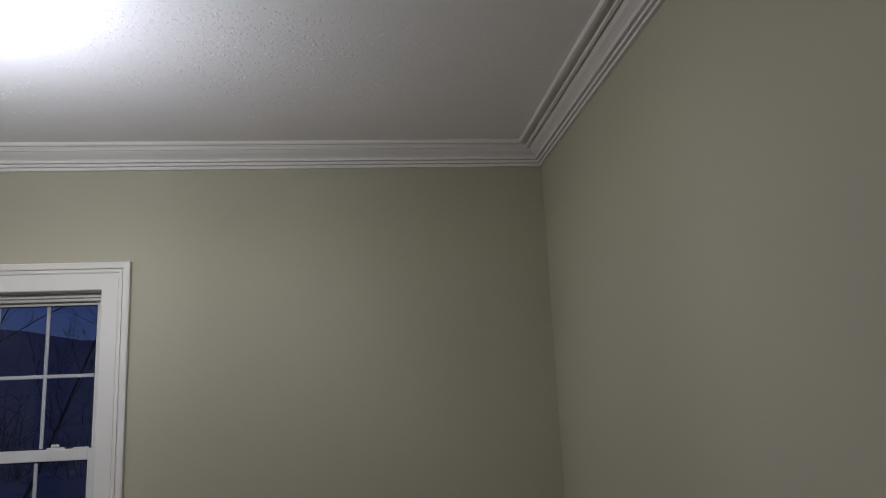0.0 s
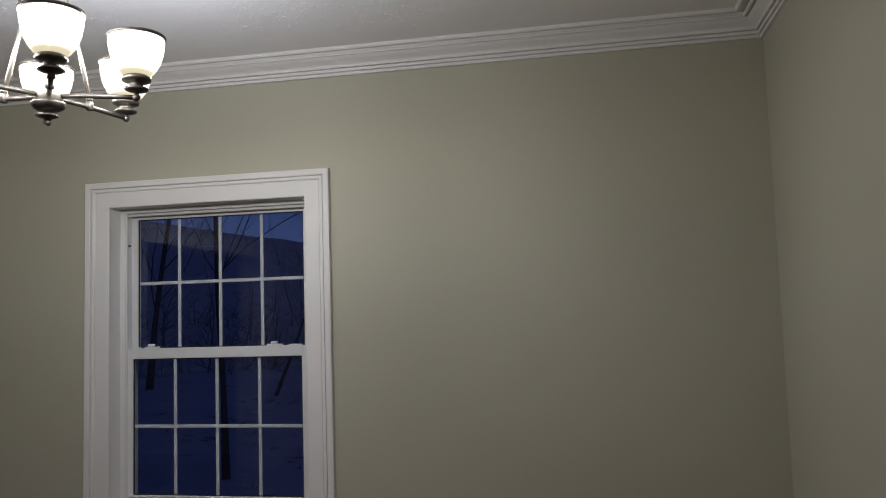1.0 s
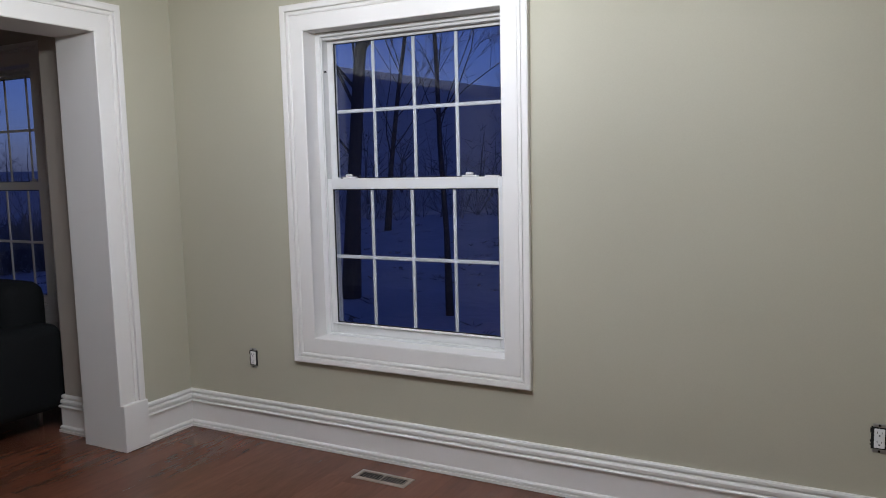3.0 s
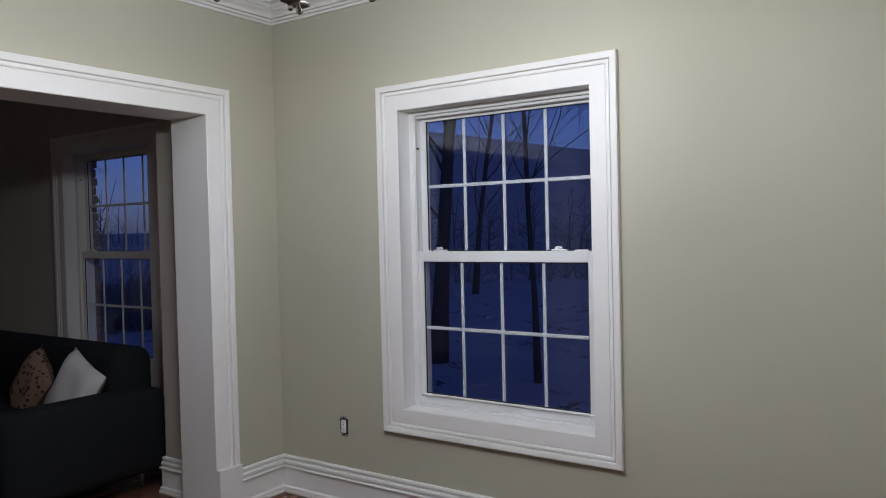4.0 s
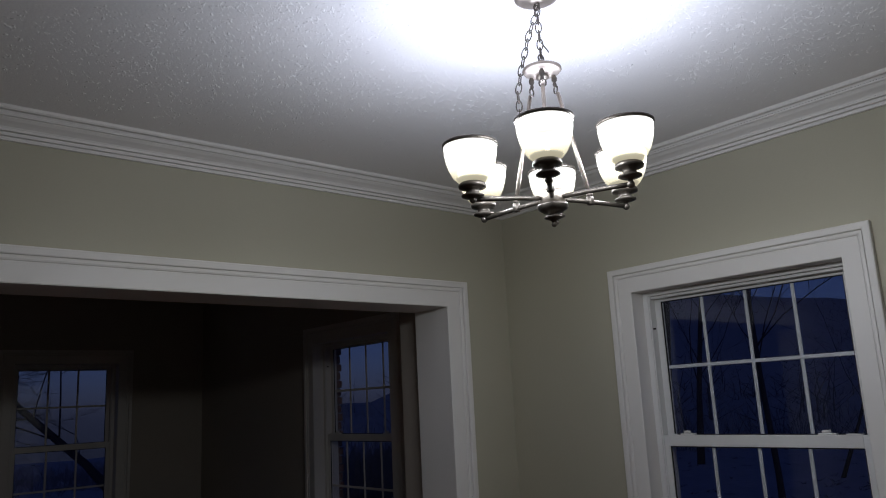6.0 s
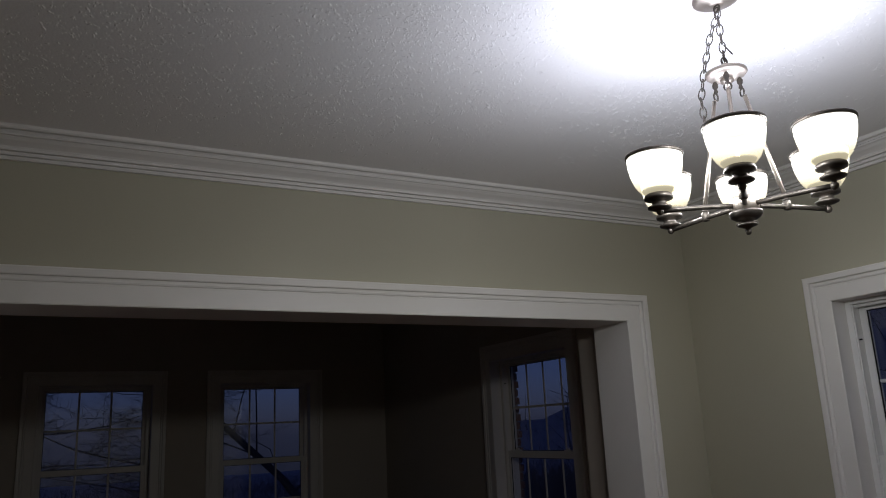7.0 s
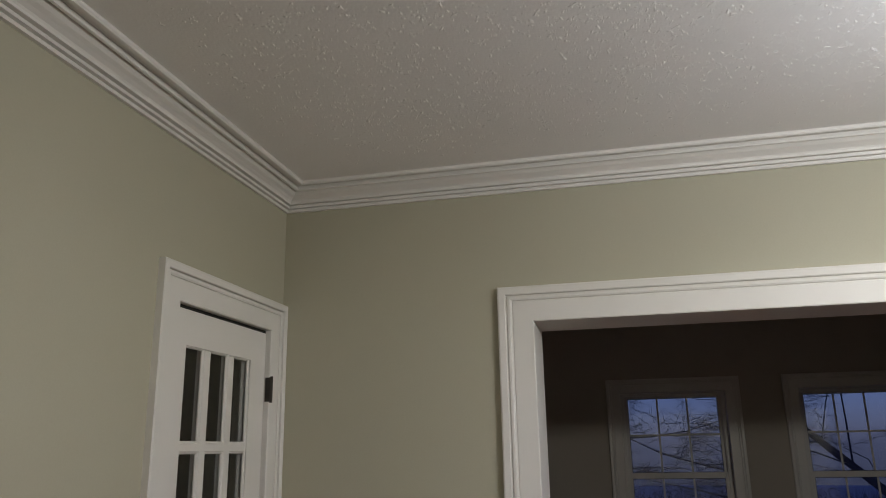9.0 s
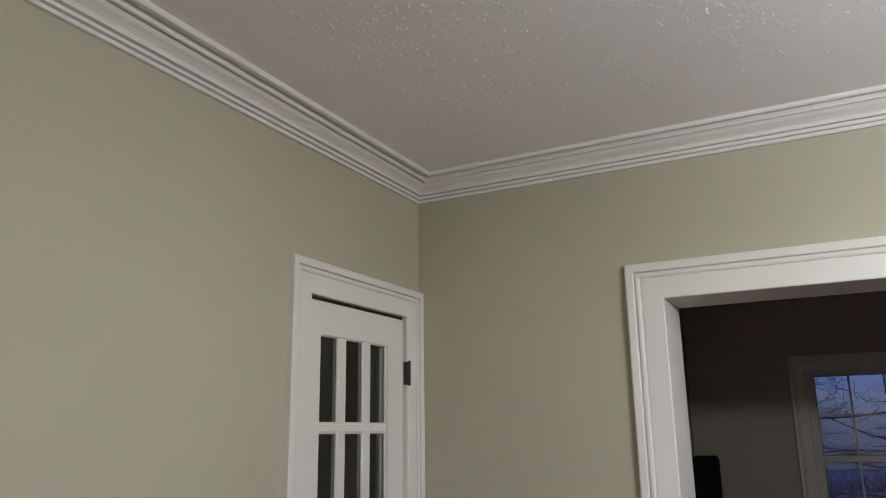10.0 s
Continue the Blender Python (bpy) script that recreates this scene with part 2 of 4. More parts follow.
def tube(points, radii, seg=8, closed=False):
    """A round bar along points."""
    pts = [Vector(p) for p in points]
    n = len(pts)
    if not hasattr(radii, "__len__"):
        radii = [radii] * n
    vs, fs = [], []
    side = None
    for i, p in enumerate(pts):
        d = (pts[(i + 1) % n] - pts[i - 1]) if closed else pts[min(i + 1, n - 1)] - pts[max(i - 1, 0)]
        d.normalize()
        if side is None:
            side = d.orthogonal().normalized()
        side = (side - d * side.dot(d)).normalized()
        up = d.cross(side)
        for s in range(seg):
            a = 2 * math.pi * s / seg
            vs.append(tuple(p + (side * math.cos(a) + up * math.sin(a)) * radii[i]))
    for i in range(n if closed else n - 1):
        j = (i + 1) % n
        for s in range(seg):
            t = (s + 1) % seg
            fs.append((i * seg + s, i * seg + t, j * seg + t, j * seg + s))
    if not closed:
        fs.append(tuple(reversed(range(seg))))
        fs.append(tuple((n - 1) * seg + s for s in range(seg)))
    return vs, fs


def ball(c, r, seg=14):
    return lathe([(max(1e-4, r * math.sin(math.pi * i / 8)), -r * math.cos(math.pi * i / 8)) for i in range(9)], seg, c)


def panel(u0, u1, w0, w1, holes, depth0, depth1, place):
    """A wall u0..u1 wide, w0..w1 high and depth0..depth1 thick, with rectangular holes through it."""
    us = sorted({u0, u1, *[h[0] for h in holes], *[h[1] for h in holes]})
    ws = sorted({w0, w1, *[h[2] for h in holes], *[h[3] for h in holes]})
    solid = {}
    for i in range(len(us) - 1):
        for j in range(len(ws) - 1):
            cu, cw = (us[i] + us[i + 1]) / 2, (ws[j] + ws[j + 1]) / 2
            solid[i, j] = not any(h[0] < cu < h[1] and h[2] < cw < h[3] for h in holes)
    index, vs, fs = {}, [], []

    def v(i, j, d):
        if (i, j, d) not in index:
            index[i, j, d] = len(vs)
            vs.append(place(us[i], ws[j], (depth0, depth1)[d]))
        return index[i, j, d]
    for (i, j), s in solid.items():
        if not s:
            continue
        for d in (0, 1):
            fs.append((v(i, j, d), v(i + 1, j, d), v(i + 1, j + 1, d), v(i, j + 1, d)))
        for di, dj, a, b in ((-1, 0, (0, 0), (0, 1)), (1, 0, (1, 0), (1, 1)), (0, -1, (0, 0), (1, 0)), (0, 1, (0, 1), (1, 1))):
            if not solid.get((i + di, j + dj), False):
                p, q = (i + a[0], j + a[1]), (i + b[0], j + b[1])
                fs.append((v(*p, 0), v(*q, 0), v(*q, 1), v(*p, 1)))
    return vs, fs


def along_x(u, w, d):
    return (u, d, w)


def along_y(u, w, d):
    return (d, u, w)


# ---- shell of the two rooms ----
WIN = (-2.293, -1.266, 0.572, 2.069)          # dining window, clear opening
WIN3 = (-5.41, -4.38, 0.572, 2.085)           # far room, same outer wall
FAR1 = (-0.26, 0.68, 0.56, 2.085)
FAR2 = (1.30, 2.19, 0.56, 2.085)
DOOR = (-3.062, -2.380, 0.0, 2.092)


def grown(h, g=0.02):
    return (h[0] - g, h[1] + g, h[2] - g, h[3] + g)


def structure(name, vf, mat, label=""):
    ob = new(name, mesh_of(name, *vf, mat))
    return tagged(ob, label, kind="structure")


structure("wall_north", panel(XP + 0.001, XE + 0.15, -0.3, ZC + 0.12, [grown(WIN)], YN, YN + 0.20, along_x), WALL, "khaki beige painted plaster wall with a window")
structure("wall_west", panel(YS - 0.15, YN, -0.02, ZC + 0.02, [(OY0 - 0.02, OY1 + 0.02, -0.02, OZ + 0.02)], XP + 0.006, XW, along_y), WALL, "khaki beige painted wall with a wide cased opening")
structure("wall_south", panel(XP, XE + 0.15, -0.02, ZC + 0.02, [(DOOR[0] - 0.02, DOOR[1] + 0.02, -0.02, DOOR[3] + 0.02)], YS - 0.15, YS, along_x), WALL, "khaki beige painted wall with a glazed door")
structure("wall_east", panel(YS - 0.15, YN + 0.25, -0.02, ZC + 0.02, [], XE, XE + 0.15, along_y), WALL, "plain khaki beige painted wall")
structure("wall_far_north", panel(XF - 0.25, XP, -0.3, ZC + 0.12, [grown(WIN3)], YN, YN + 0.20, along_x), WALL_DARK, "dim painted wall of the unlit next room")
structure("wall_far_west", panel(YS2 - 0.15, YN, -0.3, ZC + 0.12, [grown(FAR1), grown(FAR2)], XF - 0.20, XF, along_y), WALL_DARK, "dim painted wall with two windows in the unlit room")
structure("wall_far_south", panel(XF - 0.25, XP, -0.02, ZC + 0.02, [], YS2 - 0.15, YS2, along_x), WALL_DARK, "dim painted wall closing the unlit room")
structure("wall_far_east", join(box(XP - 0.012, XP + 0.006, YS2, OY0 - 0.16, 0, ZC), box(XP - 0.012, XP + 0.006, OY1 + 0.16, YN, 0, ZC), box(XP - 0.012, XP + 0.006, OY0 - 0.16, OY1 + 0.16, OZ + 0.15, ZC)), WALL_DARK, "dim painted back of the partition")
structure("wall_pier", box(-3.74, XP - 0.012, 2.635, YN, 0, ZC, 0.004), WALL_DARK, "narrow painted wall pier beside the cased opening")
# added passage walls, coloured dark so the door's panes stay dark
structure("hall_wall", join(box(-3.75, -3.6, -4.0, YS - 0.15, 0, ZC), box(-1.9, -1.75, -4.0, YS - 0.15, 0, ZC), box(-3.75, -1.75, -4.15, -4.0, 0, ZC)), HALL_SHADE, "passage walls added behind the glazed door, shade in their dark colour")
structure("ceiling_hall", box(-3.75, -1.75, -4.15, YS - 0.15, ZC + 0.02, ZC + 0.1), CEIL, "dark passage ceiling")
structure("ceiling_far", box(XF - 0.25, XP, YS2 - 0.15, YN, ZC, ZC + 0.12), CEIL, "white ceiling of the unlit room")


def ceiling_mesh():
    """Plaster ceiling with thousands of small flat-topped spatters in clusters, fewer towards the walls."""
    rnd = random.Random(5)
    vs, fs = box(XP, XE + 0.15, YS - 0.15, YN + 0.02, ZC, ZC + 0.12)
    vs, fs = list(vs), list(fs)
    count = 0
    while count < 48000:
        x, y = rnd.uniform(XW + 0.16, XE - 0.16), rnd.uniform(YS + 0.16, YN - 0.16)
        drift = noise.noise((x * 2.1, y * 2.1, 3.1)) + 0.7 * noise.noise((x * 6, y * 6, 9.0))
        wall_gap = min(x - XW, XE - x, y - YS, YN - y)
        if drift < rnd.uniform(-0.9, 0.8) or rnd.random() > 0.06 + 1.0 * (wall_gap - 0.2):
            continue
        px, py = x, y
        for c in range(rnd.choice((1, 1, 1, 2, 2, 3))):
            count += 1
            a = rnd.uniform(0, math.pi)
            r = rnd.uniform(0.0015, 0.0043) * (1.35 if rnd.random() < 0.12 else 1)
            ln, hh = rnd.uniform(1.0, 2.5), r * rnd.uniform(0.16, 0.30)
            ca, sa = math.cos(a), math.sin(a)
            k = len(vs)
            wob = [rnd.uniform(0.7, 1.25) for i in range(6)]
            for s, z in ((1.0, 0.0004), (0.52, -hh)):
                for i in range(6):
                    u, v = ln * r * s * wob[i] * math.cos(i * math.pi / 3), r * s * wob[i] * math.sin(i * math.pi / 3)
                    vs.append((px + u * ca - v * sa, py + u * sa + v * ca, ZC + z * (wob[i] if s < 1 else 1)))
            fs += [(k + i, k + (i + 1) % 6, k + 6 + (i + 1) % 6, k + 6 + i) for i in range(6)] + [tuple(k + 6 + i for i in range(6))]
            px, py = px + rnd.gauss(0, 0.007), py + rnd.gauss(0, 0.007)
    return vs, fs


structure("ceiling", ceiling_mesh(), CEIL, "white stippled plaster ceiling with a rough knockdown texture")

CROWN = [(0, 2.640), (0.014, 2.640), (0.016, 2.650), (0.009, 2.651), (0.009, 2.6555), (0.024, 2.656), (0.026, 2.665), (0.018, 2.666), (0.018, 2.671), (0.036, 2.671), (0.038, 2.678),
         (0.033, 2.680), (0.038, 2.687), (0.050, 2.695), (0.064, 2.702), (0.074, 2.711), (0.077, 2.718), (0.088, 2.7095), (0.096, 2.711), (0.098, 2.718), (0.091, 2.722), (0.091, 2.732), (0.117, 2.732),
         (0.118, 2.723), (0.130, 2.7235), (0.134, 2.729), (0.134, 2.741), (0, 2.741)]
ROOM = [(XW, YS), (XE, YS), (XE, YN), (XW, YN)]
structure("crown_moulding", sweep(ROOM, CROWN, lambda x, y, w: (x, y, w), True), TRIM, "white painted stepped cove crown moulding")

BASE = [(0, 0.001), (0.030, 0.001), (0.030, 0.014), (0.021, 0.016), (0.021, 0.020), (0.027, 0.021), (0.026, 0.031), (0.021, 0.037), (0.017, 0.038), (0.017, 0.138), (0.026, 0.140), (0.028, 0.147), (0.024, 0.152),
        (0.012, 0.153), (0.012, 0.160), (0.021, 0.162), (0.022, 0.174), (0.017, 0.184), (0.006, 0.186), (0.006, 0.192), (0.015, 0.193), (0.0145, 0.203), (0.010, 0.209), (0, 0.209)]
structure("baseboard_1", sweep([(DOOR[1] + 0.125, YS), (XE, YS), (XE, YN), (XW, YN), (XW, OY1 + 0.152)], BASE, lambda x, y, w: (x, y, w)), TRIM, "tall white stepped baseboard")
structure("baseboard_2", sweep([(XW, OY0 - 0.152), (XW, YS + 0.04)], BASE, lambda x, y, w: (x, y, w)), TRIM, "tall white stepped baseboard")
structure("baseboard_3", sweep([(XP, 2.635), (-3.74, 2.635), (-3.74, YN)], BASE, lambda x, y, w: (x, y, w)), TRIM, "tall white stepped baseboard round the pier")
structure("baseboard_4", sweep([(-3.74, YN), (XF, YN), (XF, YS2), (XP - 0.012, YS2)], BASE, lambda x, y, w: (x, y, w)), TRIM, "tall white stepped baseboard of the unlit room")


def casing_profile(w, s):
    """Face of a casing from the opening outwards; s turns it to the room's side."""
    k = w / 0.127
    return [(a * k, s * b * 0.76) for a, b in ((0, 0.0), (0, 0.012), (0.004, 0.016), (0.073, 0.016), (0.0745, 0.0125), (0.077, 0.0125), (0.078, 0.020), (0.084, 0.024), (0.092, 0.024),
                                        (0.093, 0.0145), (0.0965, 0.0145), (0.0975, 0.031), (0.101, 0.034), (0.122, 0.036), (0.127, 0.032), (0.127, 0))]


# ---- cased opening to the far room ----
opening = thing("cased_opening", "wide white cased opening with plinth blocks", "door casing", kind="structure")
on_west = lambda u, w, d: (XW + d, u, w)
part("casing", mesh_of("casing", *sweep([(OY0, 0.243), (OY0, OZ), (OY1, OZ), (OY1, 0.243)], casing_profile(0.143, 1), on_west), TRIM), opening)
for y0, y1 in ((OY0 - 0.148, OY0 + 0.002), (OY1 - 0.002, OY1 + 0.148)):
    part("plinth_block", mesh_of("plinth_block", *box(XW, XW + 0.038, y0, y1, 0.001, 0.243, 0.003), TRIM), opening)
part("jamb", mesh_of("jamb", *box(XP - 0.012, XW + 0.003, OY1, OY1 + 0.02, 0.001, OZ + 0.02), TRIM), opening)
part("jamb", mesh_of("jamb", *box(XP - 0.012, XW + 0.003, OY0 - 0.02, OY0, 0.001, OZ + 0.02), TRIM), opening)
part("head", mesh_of("head", *box(XP - 0.012, XW + 0.003, OY0, OY1, OZ, OZ + 0.02), TRIM), opening)
part("bead", mesh_of("bead", *box(XW + 0.001, XW + 0.018, OY1 - 0.007, OY1 + 0.004, 0.243, OZ - 0.001, 0.003), TRIM), opening)
part("casing", mesh_of("casing", *sweep([(OY0, 0.001), (OY0, OZ), (OY1, OZ), (OY1, 0.001)], casing_profile(0.06, -1), lambda u, w, d: (XP - 0.012 + d, u, w)), TRIM), opening)


# ---- windows ----
def window(name, hole, face, place, columns, label, lock=True, paint=TRIM, frame_paint=VINYL):
    """A double-hung window in a hole (u0, u1, z0, z1); place(u, w, d) has d running outwards from the wall's inner face."""
    u0, u1, z0, z1 = hole
    grille = GRILLE if frame_paint is VINYL else frame_paint
    w = thing(name, label, "window", kind="structure")

    def bar(nm, a0, a1, b0, b1, d0, d1, mat, parent, c=0.0, label=""):
        v, f = box(a0, a1, d0, d1, b0, b1, c)
        return part(nm, mesh_of(nm, [place(p[0], p[2], p[1]) for p in v], f, mat), parent, label)
    part("casing", mesh_of("casing", *sweep([(u0, z0), (u0, z1), (u1, z1), (u1, z0)], casing_profile(0.127, -1), place, True), paint), w)
    bar("jamb_liner", u0 - 0.02, u0, z0, z1, -0.002, 0.20, paint, w)
    bar("jamb_liner", u1, u1 + 0.02, z0, z1, -0.002, 0.20, paint, w)
    bar("head_liner", u0 - 0.02, u1 + 0.02, z1, z1 + 0.02, -0.002, 0.20, paint, w)
    bar("window_sill", u0 - 0.02, u1 + 0.02, z0 - 0.02, z0, -0.002, 0.20, paint, w)
    fw = 0.030
    for a0, a1 in ((u0, u0 + fw), (u1 - fw, u1)):
        bar("window_frame", a0, a1, z0 + 0.001, z1, 0.082, 0.195, frame_paint, w, 0.002)
        s = 1 if a0 == u0 else -1
        e = a1 if s > 0 else a0
        bar("track", min(e, e + s * 0.006), max(e, e + s * 0.006), z0 + 0.02, z1 - 0.02, 0.088, 0.096, frame_paint, w)
    bar("window_frame", u0 + fw, u1 - fw, z1 - 0.020, z1, 0.082, 0.195, frame_paint, w, 0.002)
    bar("stop", u0 + fw, u1 - fw, z1 - 0.034, z1 - 0.020, 0.100, 0.125, frame_paint, w, 0.002)
    bar("window_frame", u0 + fw, u1 - fw, z0, z0 + 0.014, 0.082, 0.195, frame_paint, w, 0.002)
    mid = z0 + (z1 - z0) * 0.5108
    sash = 0.034
    for nm, b0, b1, d0, top, bot in (("upper_sash", mid - 0.010, z1 - 0.020, 0.138, 0.028, 0.034), ("lower_sash", z0 + 0.014, mid + 0.025, 0.094, 0.052, 0.052)):
        s0, s1 = u0 + fw, u1 - fw
        v, f = join(*[(lambda q: ([place(p[0], p[2], p[1]) for p in q[0]], q[1]))(box(*r, 0.002)) for r in (
            (s0, s0 + sash, d0, d0 + 0.03, b0, b1), (s1 - sash, s1, d0, d0 + 0.03, b0, b1),
            (s0 + sash, s1 - sash, d0, d0 + 0.03, b1 - top, b1), (s0 + sash, s1 - sash, d0, d0 + 0.03, b0, b0 + bot))])
        sh = part(nm, mesh_of(nm, v, f, frame_paint), w)
        g0, g1, h0, h1 = s0 + sash, s1 - sash, b0 + bot, b1 - top
        gasket = 0.004
        for r in ((g0, g0 + gasket, h0, h1), (g1 - gasket, g1, h0, h1), (g0, g1, h0, h0 + gasket), (g0, g1, h1 - gasket, h1)):
            bar("gasket", *r, d0 + 0.006, d0 + 0.012, SHADOW_GAP, sh)
        pane = bar("pane", g0, g1, h0, h1, d0 + 0.019, d0 + 0.023, GLASS, sh)
        pane.visible_shadow = False
        for i in range(1, columns):
            u = g0 + (g1 - g0) * i / columns
            bar("muntin", u - 0.0085, u + 0.0085, h0, h1, d0 + 0.0115, d0 + 0.0185, grille, sh, 0.002)
        hm = (h0 + h1) / 2
        bar("muntin", g0, g1, hm - 0.0085, hm + 0.0085, d0 + 0.011, d0 + 0.0182, grille, sh, 0.002)
    bar("lift_lip", u0 + fw + 0.01, u1 - fw - 0.01, z0 + 0.058, z0 + 0.064, 0.084, 0.095, frame_paint, w, 0.0015)
    if lock:
        for k in (0.16, 0.80):
            u = u0 + (u1 - u0) * k
            bar("sash_lock", u - 0.038, u + 0.038, mid + 0.025, mid + 0.033, 0.096, 0.118, frame_paint, w, 0.002, "white sash lock")
            bar("lock_lever", u - 0.022, u + 0.014, mid + 0.032, mid + 0.046, 0.098, 0.114, frame_paint, w, 0.004, "white lock lever")
        bar("tilt_latch", u1 - fw - 0.10, u1 - fw - 0.035, mid + 0.025, mid + 0.031, 0.098, 0.114, frame_paint, w, 0.001)
        bar("tilt_latch", u0 + fw + 0.035, u0 + fw + 0.075, mid + 0.025, mid + 0.031, 0.098, 0.114, frame_paint, w, 0.001)
        bar("balance_catch", u0 + fw, u0 + fw + 0.012, z1 - 0.187, z1 - 0.180, 0.100, 0.112, SHADOW_GAP, w)
    return w


north = lambda u, w, d: (u, YN + d, w)
west = lambda u, w, d: (XF - d, u, w)
window("window_1", WIN, YN, north, 4, "white double-hung window with grilles and broad moulded casing")
# the unlit room's three windows use the shade-darkened trim colour
window("window_2", WIN3, YN, north, 4, "dim double-hung window with grilles behind the sofa", True, TRIM_SHADED, TRIM_SHADED)
window("window_3", FAR1, XF, west, 3, "dim double-hung window with grilles in the unlit room", False, TRIM_SHADED, TRIM_SHADED)
window("window_4", FAR2, XF, west, 3, "dim double-hung window beside its twin in the unlit room", False, TRIM_SHADED, TRIM_SHADED)

# ---- glazed door ----
door = thing("door_1", "white fifteen-lite glazed wooden door, closed", "door", kind="structure")
on_south = lambda u, w, d: (u, YS + d, w)
part("casing", mesh_of("casing", *sweep([(DOOR[0], 0.001), (DOOR[0], DOOR[3]), (DOOR[1], DOOR[3]), (DOOR[1], 0.001)], casing_profile(0.122, 1), on_south), TRIM), door)
for r in ((DOOR[0] - 0.02, DOOR[0], 0.001, DOOR[3] + 0.02), (DOOR[1], DOOR[1] + 0.02, 0.001, DOOR[3] + 0.02), (DOOR[0], DOOR[1], DOOR[3], DOOR[3] + 0.02)):
    part("jamb", mesh_of("jamb", *box(r[0], r[1], YS - 0.15, YS + 0.002, r[2], r[3]), TRIM), door)
# near-black strip drawn as the shade in the gap above the leaf
part("stop", mesh_of("stop", *box(DOOR[0], DOOR[1], YS - 0.060, YS - 0.016, DOOR[3] - 0.0125, DOOR[3]), SHADOW_GAP), door)
D0, D1, DY0, DY1, DT = DOOR[0] + 0.004, DOOR[1] - 0.003, YS - 0.052, YS - 0.012, DOOR[3] - 0.013
LX = [-2.934, -2.809, -2.764, -2.638, -2.593, -2.468]
ZT, PITCH, LITE = 1.957, 0.3535, 0.322
for a, b in ((D0, LX[0]), (LX[5], D1)):
    part("stile", mesh_of("stile", *box(a, b, DY0, DY1, 0.012, DT), TRIM), door)
part("top_rail", mesh_of("top_rail", *box(LX[0], LX[5], DY0, DY1, ZT, DT), TRIM), door)
ZB = ZT - 4 * PITCH - LITE
part("bottom_rail", mesh_of("bottom_rail", *box(LX[0], LX[5], DY0, DY1, 0.012, ZB), TRIM), door)
for i in range(4):
    z1 = ZT - LITE - i * PITCH
    part("muntin", mesh_of("muntin", *box(LX[0], LX[5], DY0 + 0.004, DY1 - 0.003, z1 - (PITCH - LITE), z1, 0.004), TRIM), door)
for a, b in ((LX[1], LX[2]), (LX[3], LX[4])):
    part("muntin", mesh_of("muntin", *box(a, b, DY0 + 0.004, DY1 - 0.004, ZB, ZT, 0.004), TRIM), door)
for i in range(5):
    for c in range(3):
        zt = ZT - i * PITCH
        zb = zt - LITE
        xa, xb = LX[2 * c], LX[2 * c + 1]
        part("glazing_bead", mesh_of("glazing_bead", *sweep([(xa, zb), (xb, zb), (xb, zt), (xa, zt)], [(0, 0), (0.006, 0), (0.006, 0.004), (0.002, 0.009), (0, 0.009)], lambda u, w, d: (u, YS - 0.027 + d, w), True), TRIM), door)
        p = part("pane", mesh_of("pane", *box(xa, xb, YS - 0.034, YS - 0.030, zb, zt), GLASS), door)
        p.visible_shadow = False
for z in (0.25, 1.05, 1.80):
    hg = part("hinge", mesh_of("hinge", *join(box(DOOR[0] - 0.010, DOOR[0] + 0.003, YS - 0.008, YS + 0.0165, z, z + 0.098, 0.001), tube([(DOOR[0] - 0.003, YS + 0.018, z - 0.004), (DOOR[0] - 0.003, YS + 0.018, z + 0.102)], 0.006, 10)), HINGE), door, "dark steel butt hinge")
knob = part("door_knob", mesh_of("door_knob", *[(lambda q: ([(D1 - 0.06 + p[0], DY1 + p[2], 0.96 + p[1]) for p in q[0]], q[1]))(lathe([(0.001, 0), (0.03, 0), (0.03, 0.006), (0.010, 0.012), (0.010, 0.032), (0.026, 0.042), (0.026, 0.056), (0.001, 0.062)], 20))][0], HINGE, True), door, "dark door knob")


